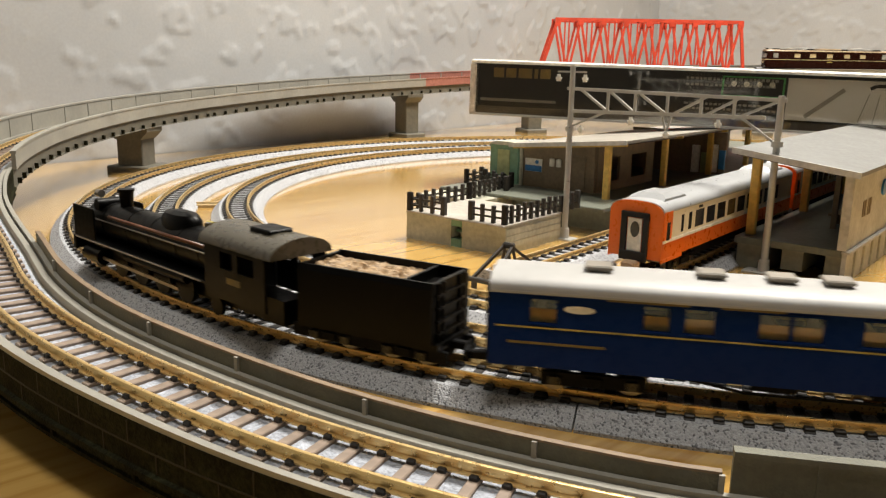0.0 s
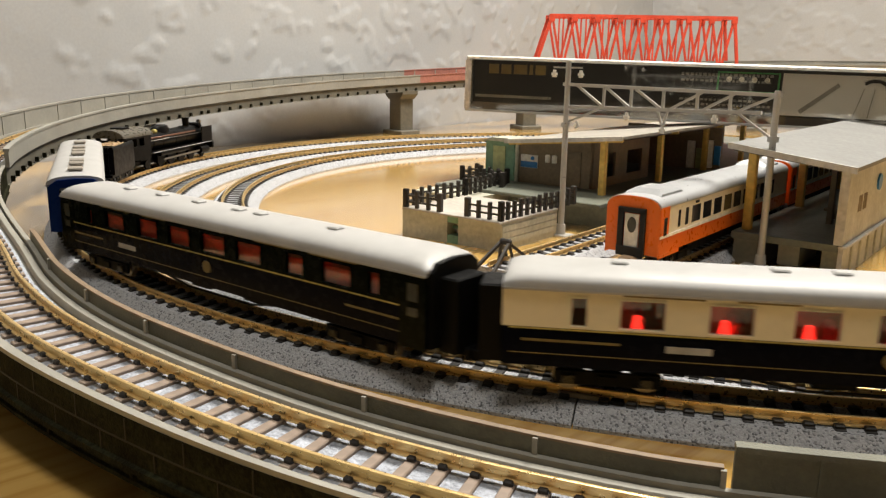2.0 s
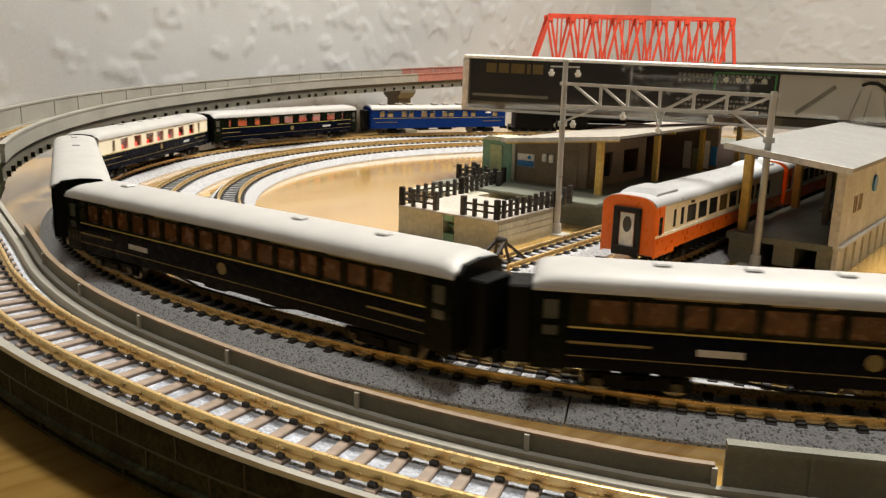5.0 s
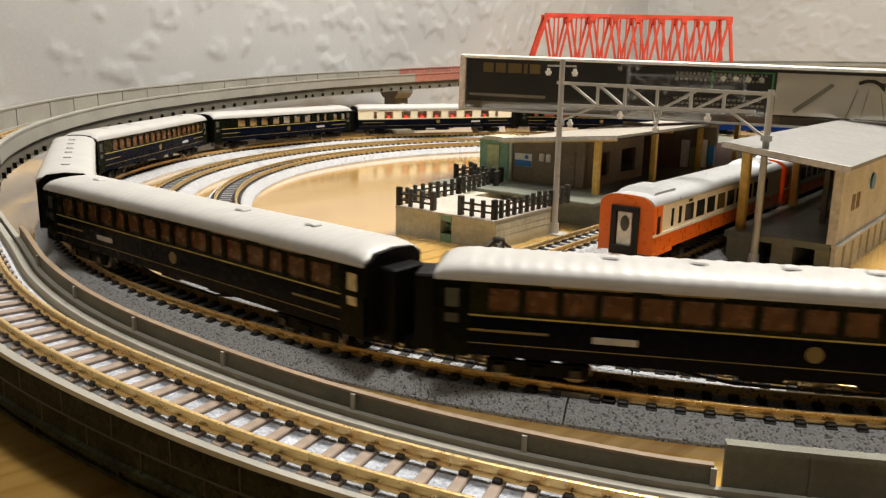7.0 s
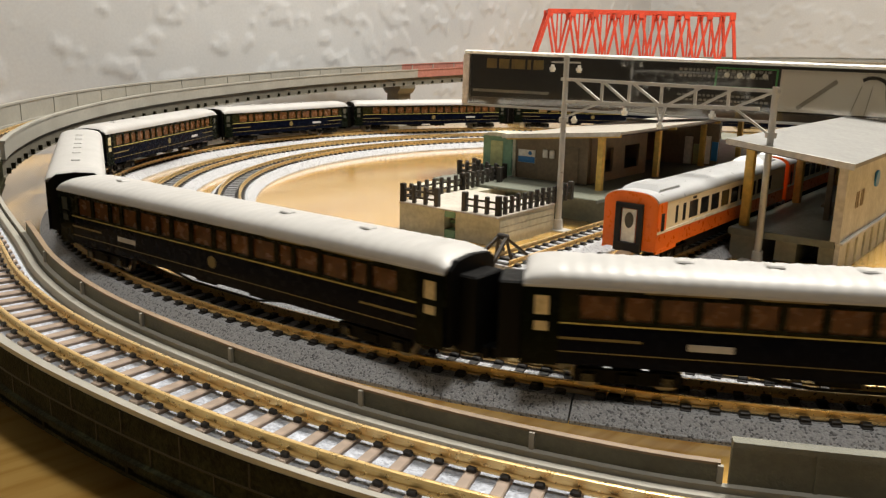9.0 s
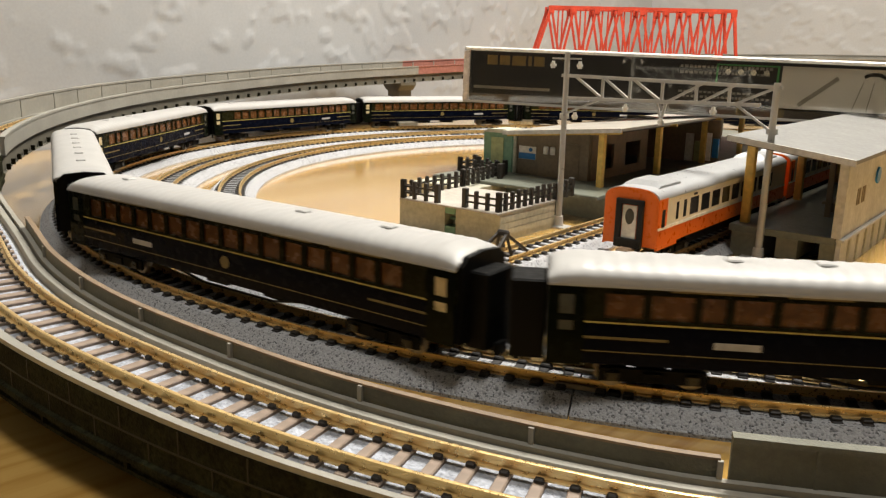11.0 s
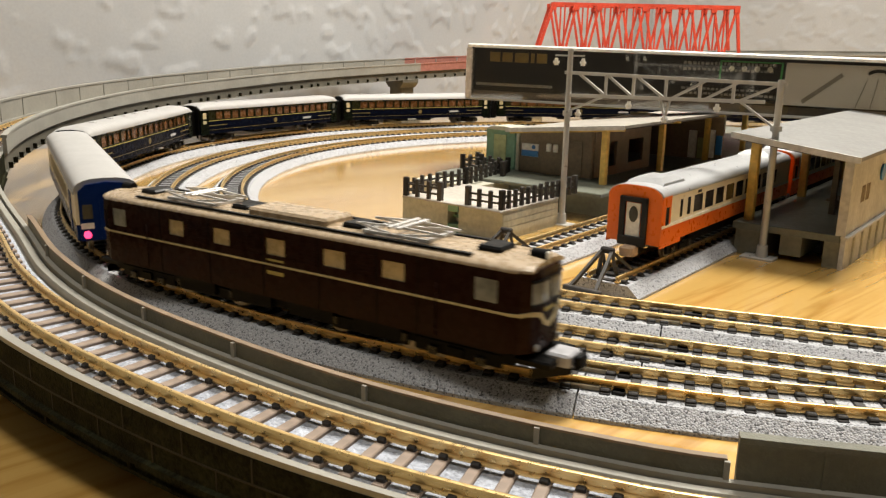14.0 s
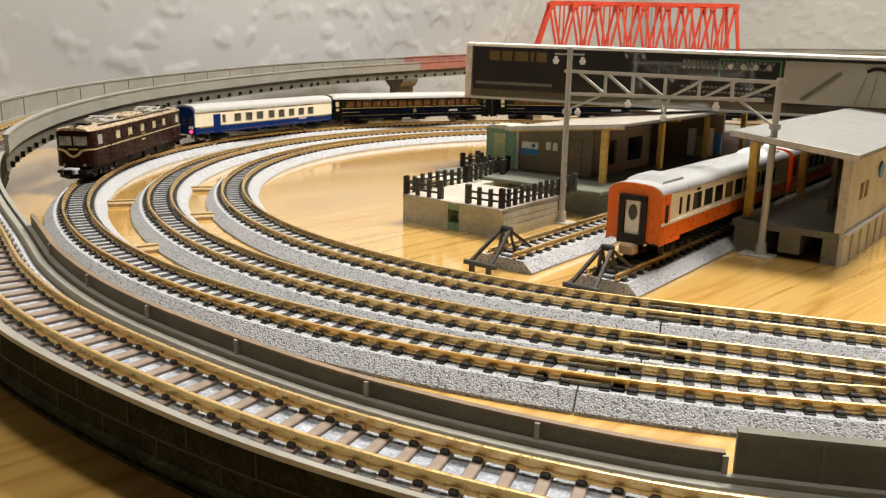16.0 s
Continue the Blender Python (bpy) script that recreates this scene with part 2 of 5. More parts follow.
M = {
    "table": wood_shader("table_wood", (0.65, 0.405, 0.12), (0.47, 0.25, 0.055), 0.16, 44),
    "wall": shader("plaster", (0.37, 0.377, 0.385), 0.9, grain=0.04, blotch=0.05, blotch_mm=120, bump=0.0),
    # unseen room walls, kept dark so they throw little light on the train
    "room_wall": shader("low_bounce_wall", (0.14, 0.125, 0.105), 0.9, grain=0.04, blotch=0.05),
    "ballast": ballast_shader("grey_ballast", (0.09, 0.093, 0.1), (0.48, 0.492, 0.52), 0.4),
    "rail": shader("rail_brass", (0.7, 0.5, 0.22), 0.32, 0.75, grain=0.02, grain_mm=1, blotch=0.08, blotch_mm=40),
    "sleeper": shader("sleeper_plastic", (0.016, 0.013, 0.011), 0.55),
    "chair": shader("rail_chair", (0.012, 0.009, 0.007), 0.5),
    "joiner": shader("joiner_plastic", (0.5, 0.42, 0.28), 0.5),
    "viaduct": shader("viaduct_plastic", (0.27, 0.26, 0.225), 0.6, grain=0.08, blotch=0.12, blotch_mm=25, bump=0.05, bump_mm=0.8),
    "slab": shader("viaduct_ballast", (0.35, 0.375, 0.43), 0.8, grain=0.3, grain_mm=0.7, blotch=0.2, blotch_mm=2.5, bump=0.4, bump_mm=0.7),
    "slab_sleeper": shader("concrete_sleeper", (0.23, 0.175, 0.135), 0.6),
    "panel": shader("wall_panel_plastic", (0.12, 0.12, 0.088), 0.6, grain=0.12, grain_mm=1.0, blotch=0.2, blotch_mm=9, bump=0.15, bump_mm=0.5),
    # viaduct plastic with the shade of its lamp-averted faces in the colour
    "girder": shader("shaded_girder_side", (0.017, 0.015, 0.008), 0.75, spec=0.03, grain=0.45, grain_mm=0.9, blotch=0.35, blotch_mm=7, bump=0.3, bump_mm=0.5, other=(0.019, 0.02, 0.01)),
    "tan_edge": shader("tan_edge", (0.2, 0.14, 0.085), 0.55),
    "joint": shader("girder_joint", (0.03, 0.027, 0.016), 0.6, spec=0.15),
    "pier": shader("pier_plastic", (0.12, 0.11, 0.085), 0.6),
    "red": shader("red_plastic", (0.55, 0.06, 0.03), 0.45),
    "red_dull": shader("faded_red_plastic", (0.32, 0.13, 0.1), 0.5),
    "spacer": shader("tan_spacer", (0.42, 0.3, 0.14), 0.5),
    "slab_top": shader("dark_platform_paving", (0.14, 0.15, 0.12), 0.4, bump=0.04),
    "platform": shader("platform_plastic", (0.44, 0.43, 0.34), 0.6, bump=0.04),
    # platform plastic darkened for the shade below the shed roof
    "block_shade": shader("shaded_platform_block", (0.2, 0.2, 0.15), 0.55, bump=0.04),
    "platform_top": shader("platform_paving", (0.4, 0.37, 0.32), 0.7, bump=0.05),
    "roof_grey": shader("station_roof", (0.31, 0.285, 0.245), 0.55),
    "shed_roof": shader("shed_roof_plastic", (0.2, 0.198, 0.19), 0.5, grain=0.05, blotch=0.08),
    "roof_shed": shader("shed_wall", (0.5, 0.49, 0.46), 0.55),
    "brown_wall": shader("brown_shed_wall", (0.22, 0.17, 0.11), 0.6),
    # brown with the shade under the station roofs put into it
    "lining_shade": shader("shaded_brown_lining", (0.06, 0.045, 0.03), 0.55),
    "cream_post": shader("yellow_post", (0.62, 0.42, 0.1), 0.5),
    "fence": shader("black_fence", (0.03, 0.025, 0.02), 0.5),
    "green": shader("green_hut", (0.16, 0.3, 0.2), 0.5),
    "cream_green": shader("yellow_green_panel", (0.36, 0.4, 0.2), 0.5),
    "steel": shader("galvanised_steel", (0.47, 0.46, 0.43), 0.35, 0.25, grain=0.05, blotch=0.08),
    "white": shader("white_plastic", (0.8, 0.78, 0.72), 0.4),
    "black": shader("black_plastic", (0.012, 0.011, 0.011), 0.45, spec=0.3),
    "blue_sign": shader("blue_sign", (0.03, 0.2, 0.5), 0.4),
    "orange": shader("orange_paint", (0.78, 0.15, 0.01), 0.32, grain=0.03, blotch=0.04),
    "ivory": shader("ivory_paint", (0.78, 0.72, 0.57), 0.35, grain=0.03, blotch=0.04),
    "silver": shader("silver_roof", (0.42, 0.43, 0.44), 0.35, 0.3, grain=0.04, blotch=0.06),
    "glass_dark": shader("dark_pane", (0.02, 0.02, 0.022), 0.08, spec=0.8),
    "blue": shader("coach_blue", (0.005, 0.022, 0.12), 0.3, grain=0.03, blotch=0.05, spec=0.05),
    "navy": shader("coach_navy", (0.002, 0.003, 0.008), 0.25, grain=0.03, blotch=0.05, spec=0.04),
    "coach_green": shader("coach_green", (0.003, 0.0045, 0.0025), 0.26, grain=0.03, blotch=0.05, spec=0.05),
    "gold": shader("gold_line", (0.42, 0.35, 0.1), 0.4),
    "roof_white": shader("coach_roof", (0.39, 0.385, 0.375), 0.5, grain=0.04, blotch=0.06),
    "vent": shader("roof_vent", (0.25, 0.22, 0.18), 0.5),
    "under": shader("underframe", (0.003, 0.003, 0.003), 0.5, spec=0.1),
    "axle_box": shader("worn_axle_box", (0.016, 0.015, 0.014), 0.3, 0.3),
    "wheel": shader("wheel_metal", (0.3, 0.28, 0.25), 0.35, 0.9),
    "red_lamp": shader("red_lamp", (1.0, 0.05, 0.15), 0.4, glow=2.5),
    "brown": shader("loco_brown", (0.019, 0.0065, 0.0042), 0.28, grain=0.05, blotch=0.08, spec=0.07),
    "steam_black": shader("loco_black", (0.0017, 0.0015, 0.0013), 0.36, grain=0.2, spec=0.13),
    "coal": shader("coal", (0.34, 0.225, 0.115), 0.6, grain=0.5, grain_mm=0.9, bump=0.6, bump_mm=1.2),
    "pantograph": shader("pantograph_metal", (0.62, 0.61, 0.59), 0.35, 0.3),
    "blind_cream": shader("cream_blind", (0.85, 0.62, 0.34), 0.5),
    "window_warm": shader("warm_blind", (0.5, 0.3, 0.14), 0.5),
    "window_red": shader("red_curtain", (0.8, 0.06, 0.03), 0.5, grain=0.3, grain_mm=2.5),
    "window_brown": shader("brown_panel", (0.11, 0.045, 0.014), 0.25, grain=0.25, grain_mm=3.0),
    "window_grey": shader("grey_pane", (0.06, 0.06, 0.05), 0.15),
}

# ---- plan ----
BACK_WALL_DEG = 53.0          # the way along the wall, from the x axis
RAIL = 6.5                    # rail top of the ground tracks
T1, T2, T3 = (140.3, 446.7, 249.0), (139.6, 451.3, 282.0), (132.9, 465.7, 315.0)
SPEED, HEAD = 156.34, 132.7   # mm/s, and the place of the tender's coupling at 0 s


def arc(cx, cy, r, a0, a1, z=0.0, step=4.0):
    """Stations along an arc from a0 to a1 degrees."""
    n = max(2, int(abs(radians(a1 - a0)) * r / step))
    way = 1 if a1 > a0 else -1
    out = []
    for i in range(n + 1):
        a = radians(a0 + (a1 - a0) * i / n)
        out.append((Vector((cx + r * math.cos(a), cy + r * math.sin(a), z)), Vector((-math.sin(a), math.cos(a), 0)) * way))
    return out


def line(a, b, step=20.0):
    a, b = Vector(a), Vector(b)
    n = max(1, int((b - a).length / step))
    return [(a.lerp(b, i / n), (b - a).normalized()) for i in range(n + 1)]


def spaced(stations, pitch):
    """Stations every pitch along a chain of stations."""
    out, left = [], pitch / 2
    for (p, d), (q, e) in zip(stations, stations[1:]):
        gap = (q - p).length
        while left <= gap and gap > 0:
            k = left / gap
            out.append((p.lerp(q, k), d.lerp(e, k).normalized()))
            left += pitch
        left -= gap
    return out


def spline(points, step=6.0):
    """A smooth curve through points."""
    P = [Vector(p) for p in points]
    P = [P[0] * 2 - P[1]] + P + [P[-1] * 2 - P[-2]]
    raw = []
    for a, b, c, d in zip(P, P[1:], P[2:], P[3:]):
        n = max(2, int((c - b).length / step))
        for i in range(n):
            t = i / n
            raw.append(0.5 * (2 * b + (c - a) * t + (2 * a - 5 * b + 4 * c - d) * t * t + (3 * b - a - 3 * c + d) * t ** 3))
    raw.append(P[-2])
    out = []
    for i, p in enumerate(raw):
        d = raw[min(i + 1, len(raw) - 1)] - raw[max(i - 1, 0)]
        out.append((p, d.normalized()))
    return out


# the viaduct's middle line at rail top, from the front to the back
VIADUCT = spline([(260, 84, 16.2), (190, 80, 16.2), (110, 82.5, 16.3), (47.3, 91.0, 16.5), (16, 99.5, 17.0), (-17.5, 113.2, 18.5), (-48.5, 131.6, 20.2), (-76.5, 153.2, 21.6),
                  (-99, 177, 23.0), (-118, 204, 24.4), (-165, 275, 27.8), (-198, 350, 31.0), (-213, 440, 34.5), (-205, 540, 38.5), (-168, 645, 43.0), (-115, 738, 47.5),
                  (-44, 822, 51.5), (40, 885, 56), (130, 920, 60), (230, 930, 64), (430, 930, 68), (671, 930, 68)])

# ---- room ----
def table():
    d = radians(BACK_WALL_DEG)
    w, n = Vector((math.cos(d), math.sin(d), 0)), Vector((math.sin(d), -math.cos(d), 0))
    o = Vector((-262, 587, 0))
    ring = [o - w * 900 + n * 2, o + w * 980 + n * 2, o + w * 980 + n * 1250, o - w * 900 + n * 1250]
    solid("table_top", Shape().prism([(p.x, p.y) for p in ring], "z", -25, 0), M["table"], "honey coloured varnished wooden table top under the tracks", "table", "structure")
    # plaster wall with flattened trowelled lumps
    def slab(name, o, w, n, l0, l1, z0, z1, label, relief, mat="room_wall"):
        s = Shape()
        if relief:
            nx, nz = int((l1 - l0) / 2.6), int((z1 - z0) / 2.6)
            front = []
            for j in range(nz + 1):
                for i in range(nx + 1):
                    q = o + w * (l0 + (l1 - l0) * i / nx) + Vector((0, 0, z0 + (z1 - z0) * j / nz))
                    k = noise.noise(q * 0.042) + 0.55 * noise.noise(q * 0.1) + 0.2 * noise.noise(q * 0.26)
                    k = min(1.0, max(0.0, (k - 0.12) / 0.16))
                    front.append(q + n * (0.9 * k * k * (3 - 2 * k) + 0.35 * noise.noise(q * 0.03)))
            s.add(front, [(j * (nx + 1) + i, j * (nx + 1) + i + 1, (j + 1) * (nx + 1) + i + 1, (j + 1) * (nx + 1) + i) for j in range(nz) for i in range(nx)], True)
        a, b = o + w * l0 - n * 0.5, o + w * l1 - n * 0.5
        s.prism([(a.x, a.y), (b.x, b.y), (b.x - n.x * 100, b.y - n.y * 100), (a.x - n.x * 100, a.y - n.y * 100)], "z", z0, z1)
        solid(name, s, M[mat], label, "wall", "structure")
    slab("wall_back", o, w, n, -250, 985, -5, 190, "white wall with rough trowelled plaster", True, "wall")
    slab("wall_back_upper", o, w, n, -2200, 985, 190, 2400, "white plastered wall", False, "wall")
    slab("wall_back_side", o, w, n, -2200, -250, -720, 190, "white plastered wall", False, "wall")
    slab("wall_back_lower", o, w, n, -250, 985, -720, -5, "white plastered wall", False, "wall")
    slab("wall_right", o + w * 985, n, -w, 700, 3500, -720, 2400, "plain unseen wall closing the room", False)
    slab("wall_right_near", o + w * 985, n, -w, 0, 700, -5, 190, "white wall with rough trowelled plaster", True, "wall")
    slab("wall_right_above", o + w * 985, n, -w, 0, 700, 190, 2400, "white plastered wall", False, "wall")
    slab("wall_right_below", o + w * 985, n, -w, 0, 700, -720, -5, "white plastered wall", False, "wall")
    slab("wall_left", o - w * 2200, n, w, 0, 3500, -720, 2400, "plain unseen wall closing the room", False)
    slab("wall_front", o + n * 3500, w, -n, -2200, 985, -720, 2400, "plain unseen wall closing the room", False)
    ring = [o - w * 2200, o + w * 985, o + w * 985 + n * 3500, o - w * 2200 + n * 3500]
    solid("floor", Shape().prism([(p.x, p.y) for p in ring], "z", -760, -720), M["brown_wall"], "plain floor of the room", "floor", "structure")
    solid("ceiling", Shape().prism([(p.x, p.y) for p in ring], "z", 2400, 2440), M["wall"], "plain white ceiling", "ceiling", "structure")


table()

# ---- tracks ----
SLEEPER = Shape().box(-1.1, 1.1, -7.5, 7.5, 3.0, 4.45, 0.15).mesh("sleeper", M["sleeper"])
CHAIR = Shape().box(-1.1, 1.1, -2.1, -0.45, 4.4, 5.1, 0.25).box(-1.1, 1.1, 0.45, 2.1, 4.4, 5.1, 0.25).mesh("rail_chair", M["chair"])
WIDE_SLEEPER = Shape().box(-0.95, 0.95, -7.2, 7.2, -4.4, -2.25, 0.2).mesh("sleeper", M["slab_sleeper"])
SIDE_CHAIR = Shape().box(-0.75, 0.75, -1.4, -0.4, -2.3, -1.5, 0.25).box(-0.75, 0.75, 0.4, 1.4, -2.3, -1.5, 0.25).mesh("rail_chair", M["chair"])
BED = [(12.3, 0), (12.3, 0.8), (8.6, 4.1), (-8.6, 4.1), (-12.3, 0.8), (-12.3, 0)]


def rail_outline(side, z):
    c = side * 4.85
    return [(c - 0.8, z - 2.0), (c + 0.8, z - 2.0), (c + 0.8, z - 1.7), (c + 0.2, z - 1.5), (c + 0.2, z - 0.7), (c + 0.38, z - 0.55), (c + 0.38, z - 0.06), (c + 0.3, z), (c - 0.3, z), (c - 0.38, z - 0.06), (c - 0.38, z - 0.55), (c - 0.2, z - 0.7), (c - 0.2, z - 1.5), (c - 0.8, z - 1.7)]


def heading(d):
    return math.degrees(math.atan2(d.y, d.x))


def ground_track(stations, label="curved model track on grey moulded ballast", detail=True, joint=True):
    """One length of sectional track on its ballast bed."""
    thing = empty("track_section", label, "model track", "track sections on the table")
    bed = [(stations[0][0] + stations[0][1] * 0.2, stations[0][1])] + stations[1:-1] + [(stations[-1][0] - stations[-1][1] * 0.2, stations[-1][1])]
    part("ballast_bed", Shape().sweep(BED, bed), M["ballast"], thing)
    for side in (-1, 1):
        part("rail", Shape().sweep(rail_outline(side, RAIL), stations, True), M["rail"], thing)
    if detail:
        for p, d in spaced(stations, 5.6):
            m = at(p.x, p.y, 0, heading(d))
            tie = part("sleeper", SLEEPER, None, thing, m=m)
            for side in (-1, 1):
                part("rail_chair", CHAIR, None, tie, m=at(0, side * 4.85))
    if joint:
        for p, d in (stations[0], stations[-1]):
            for side in (-1, 1):
                s = Shape()
                for e in (-1, 1):
                    s.box(-4.4, 4.4, side * 4.85 + e * 0.95 - 0.5, side * 4.85 + e * 0.95 + 0.5, 4.3, 5.3, 0.2)
                part("rail_joiner", s, M["joiner"], thing, "pale metal rail joiner", m=at(p.x, p.y, 0, heading(d)))
                part("end_clip", Shape().box(-9.6, -6.8, side * 4.85 - 1.9, side * 4.85 + 1.9, 4.1, 5.0, 0.25).box(6.8, 9.6, side * 4.85 - 1.9, side * 4.85 + 1.9, 4.1, 5.0, 0.25), M["chair"], thing, m=at(p.x, p.y, 0, heading(d)))
    return thing


def cut(stations, length):
    """Splits a chain of stations into pieces."""
    out, piece, run = [], [stations[0]], 0.0
    for a, b in zip(stations, stations[1:]):
        piece.append(b)
        run += (b[0] - a[0]).length
        if run >= length - 1e-3:
            out.append(piece)
            piece, run = [b], 0.0
    if len(piece) > 1:
        out.append(piece)
    return out


def ground_tracks():
    # arcs run from the front joint round the left to the back; joints every 45 degrees
    J = 251.2
    for cx, cy, r in (T1, T2, T3):
        if r == 315:
            spans = [(305, J), (J, J - 45), (J - 45, J - 90), (J - 90, J - 135), (J - 135, 90)]
        else:
            spans = [(J, J - 45), (J - 45, J - 90), (J - 90, J - 135), (J - 135, 90)]
        for a0, a1 in spans:
            if r == 315 and a0 == 305:
                a0 = 270
            ground_track(arc(cx, cy, r, a0, a1))
        end = Vector((cx, cy + r, 0))
        for piece in cut(line(end, end + Vector((500, 0, 0)), 10), 250):
            ground_track(piece, "straight model track on grey moulded ballast", r == 315)
        if r != 315:
            p, d = arc(cx, cy, r, J, J - 1)[0]
            far = p - d * 420
            for piece in cut(line(far, p, 10), 210):
                ground_track(piece, "straight model track on grey moulded ballast")
        else:
            for piece in cut(line((671, cy - r, 0), (cx, cy - r, 0), 10), 180):
                ground_track(piece, "straight model track on grey moulded ballast")

    # cream spacer plates between the curved tracks
    for (cx, cy, r0), r1, ang in ((T2, 315, 214), (T2, 315, 196), (T1, 282, 203), (T1, 282, 188)):
        a = radians(ang)
        rr = (r0 + r1) / 2
        solid("track_spacer", Shape().box(-6.5, 6.5, -5, 5, 0, 1.6, 0.3).box(-6.5, 6.5, -1.2, 1.2, 1.6, 2.2), M["spacer"], "tan plastic spacer between two curved tracks", "spacer", group="track spacers", m=at(cx + rr * math.cos(a), cy + rr * math.sin(a), 0, ang))


ground_tracks()

# ---- viaduct ----
def viaduct_piece(stations, tall_left, tall_right, red=False):
    thing = empty("viaduct_section", "grey plastic single track viaduct with parapets" if not red else "viaduct section with a red girder edge", "viaduct", "viaduct sections")
    deck = [(11.0, -8.6), (11.0, -0.6), (10.0, -0.6), (10.0, -3.6), (7.8, -3.6), (7.8, -5.0), (-8.2, -5.0), (-8.2, -3.6), (-11.2, -3.6), (-11.2, -1.0), (-12.4, -1.0), (-12.4, -8.6)]
    part("deck", Shape().sweep(deck, stations), M["viaduct"], thing)
    for o, out in ((11.0, 1), (-12.4, -1)):
        girder = [(o - out * 2, -12.6), (o + out * 0.5, -12.6), (o + out * 0.5, -11.8), (o, -11.6), (o, -10.6), (o + out * 0.9, -10.3), (o + out * 0.9, -9.3), (o + out * 0.15, -9.0), (o + out * 0.15, -1.6), (o + out * 0.02, -1.5), (o + out * 0.01, -8.7), (o - out * 2, -8.7)]
        if tall_left:
            girder = [(p, max(q, -9.4 + q * 0.02)) for p, q in girder]
        # lit back sections get the lighter pier colour, near ones the shade-dark copy
        part("girder_side", Shape().sweep(girder, stations), M["pier"] if tall_left else M["girder"], thing, "moulded girder side, near sections coloured as shaded")
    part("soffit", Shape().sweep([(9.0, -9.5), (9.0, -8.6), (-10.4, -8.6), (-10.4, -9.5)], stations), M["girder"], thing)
    part("ballast_bed", Shape().sweep([(7.7, -4.98), (7.7, -3.0), (-8.1, -3.0), (-8.1, -4.98)], stations), M["slab"], thing)
    for side in (-1, 1):
        part("rail", Shape().sweep(rail_outline(side, 0), stations, True), M["rail"], thing)
        part("cable_trough", Shape().sweep([((8.9 if side > 0 else -9.9) + o, h) for o, h in ((-1.1, -3.5), (1.1, -3.5), (1.1, -2.2), (0.7, -1.7), (-0.7, -1.7), (-1.1, -2.2))], stations, True), M["viaduct"], thing)
    for p, d in spaced(stations, 5.1):
        slope = -math.degrees(math.atan2(d.z, math.hypot(d.x, d.y)))
        tie = part("sleeper", WIDE_SLEEPER, None, thing, m=pose(p.x * MM, p.y * MM, p.z * MM, 0, slope, heading(d)))
        for side in (-1, 1):
            part("rail_chair", SIDE_CHAIR, None, tie, m=at(0, side * 4.85))
    for p, d in spaced(stations, 23):
        part("ledge_rib", Shape().box(-0.4, 0.4, 11.0, 11.7, -11.8, -9.2), M["girder"], thing, m=at(p.x, p.y, p.z, heading(d)))
    if not tall_left:
        # moulded panel joints on the outer side
        part("panel_joint", Shape().sweep([(11.1, -5.75), (11.3, -5.75), (11.3, -5.45), (11.1, -5.45)], stations), M["joint"], thing)
        for k, (p, d) in enumerate(spaced(stations, 6.5)):
            z0, z1 = ((-8.9, -5.7), (-5.5, -1.7))[k % 2]
            part("panel_joint", Shape().box(-0.14, 0.14, 11.1, 11.3, z0, z1), M["joint"], thing, m=at(p.x, p.y, p.z, heading(d)))
    for side, tall in ((1, tall_left), (-1, tall_right)):
        if tall:
            o = 11.8 if side > 0 else -13.2
            low, top = (-5.8, 9.8) if side > 0 else (-2.2, 5.6)
            part("parapet", Shape().sweep([(o - 0.8, low), (o + 0.8, low), (o + 0.8, top - 1.2), (o + 1.2, top - 1), (o + 1.2, top), (o - 1.2, top), (o - 1.2, top - 1), (o - 0.8, top - 1.2)], stations), M["red_dull" if red else "viaduct"], thing)
            for p, d in spaced(stations, 26) if side > 0 else ():
                part("rib", Shape().box(-0.5, 0.5, o - 1.2, o + 0.6, -5.6, 8.6), M["viaduct"], thing, m=at(p.x, p.y, p.z, heading(d)))
            for p, d in spaced(stations, 13):
                part("bracket", Shape().box(-0.7, 0.7, o - 1.6 if side < 0 else o, o if side < 0 else o + 1.6, -8.8, -6.4), M["girder"], thing, m=at(p.x, p.y, p.z, heading(d)))
    return thing


def pier(x, y, top, turn):
    thing = empty("viaduct_pier", "dark grey plastic viaduct pier standing on the table", "pier", "viaduct piers", m=at(x, y, 0, turn))
    part("foot", Shape().box(-12, 12, -15, 15, 0, 4, 0.8), M["pier"], thing)
    part("shaft", Shape().box(-8, 8, -9, 9, 4, max(top - 7, 4.5), 0.6), M["pier"], thing)
    part("cross_head", Shape().prism([(-9, max(top - 8, 4.2)), (9, max(top - 8, 4.2)), (14, top - 3), (14, top), (-14, top), (-14, top - 3)], "x", -9.5, 9.5), M["pier"], thing)


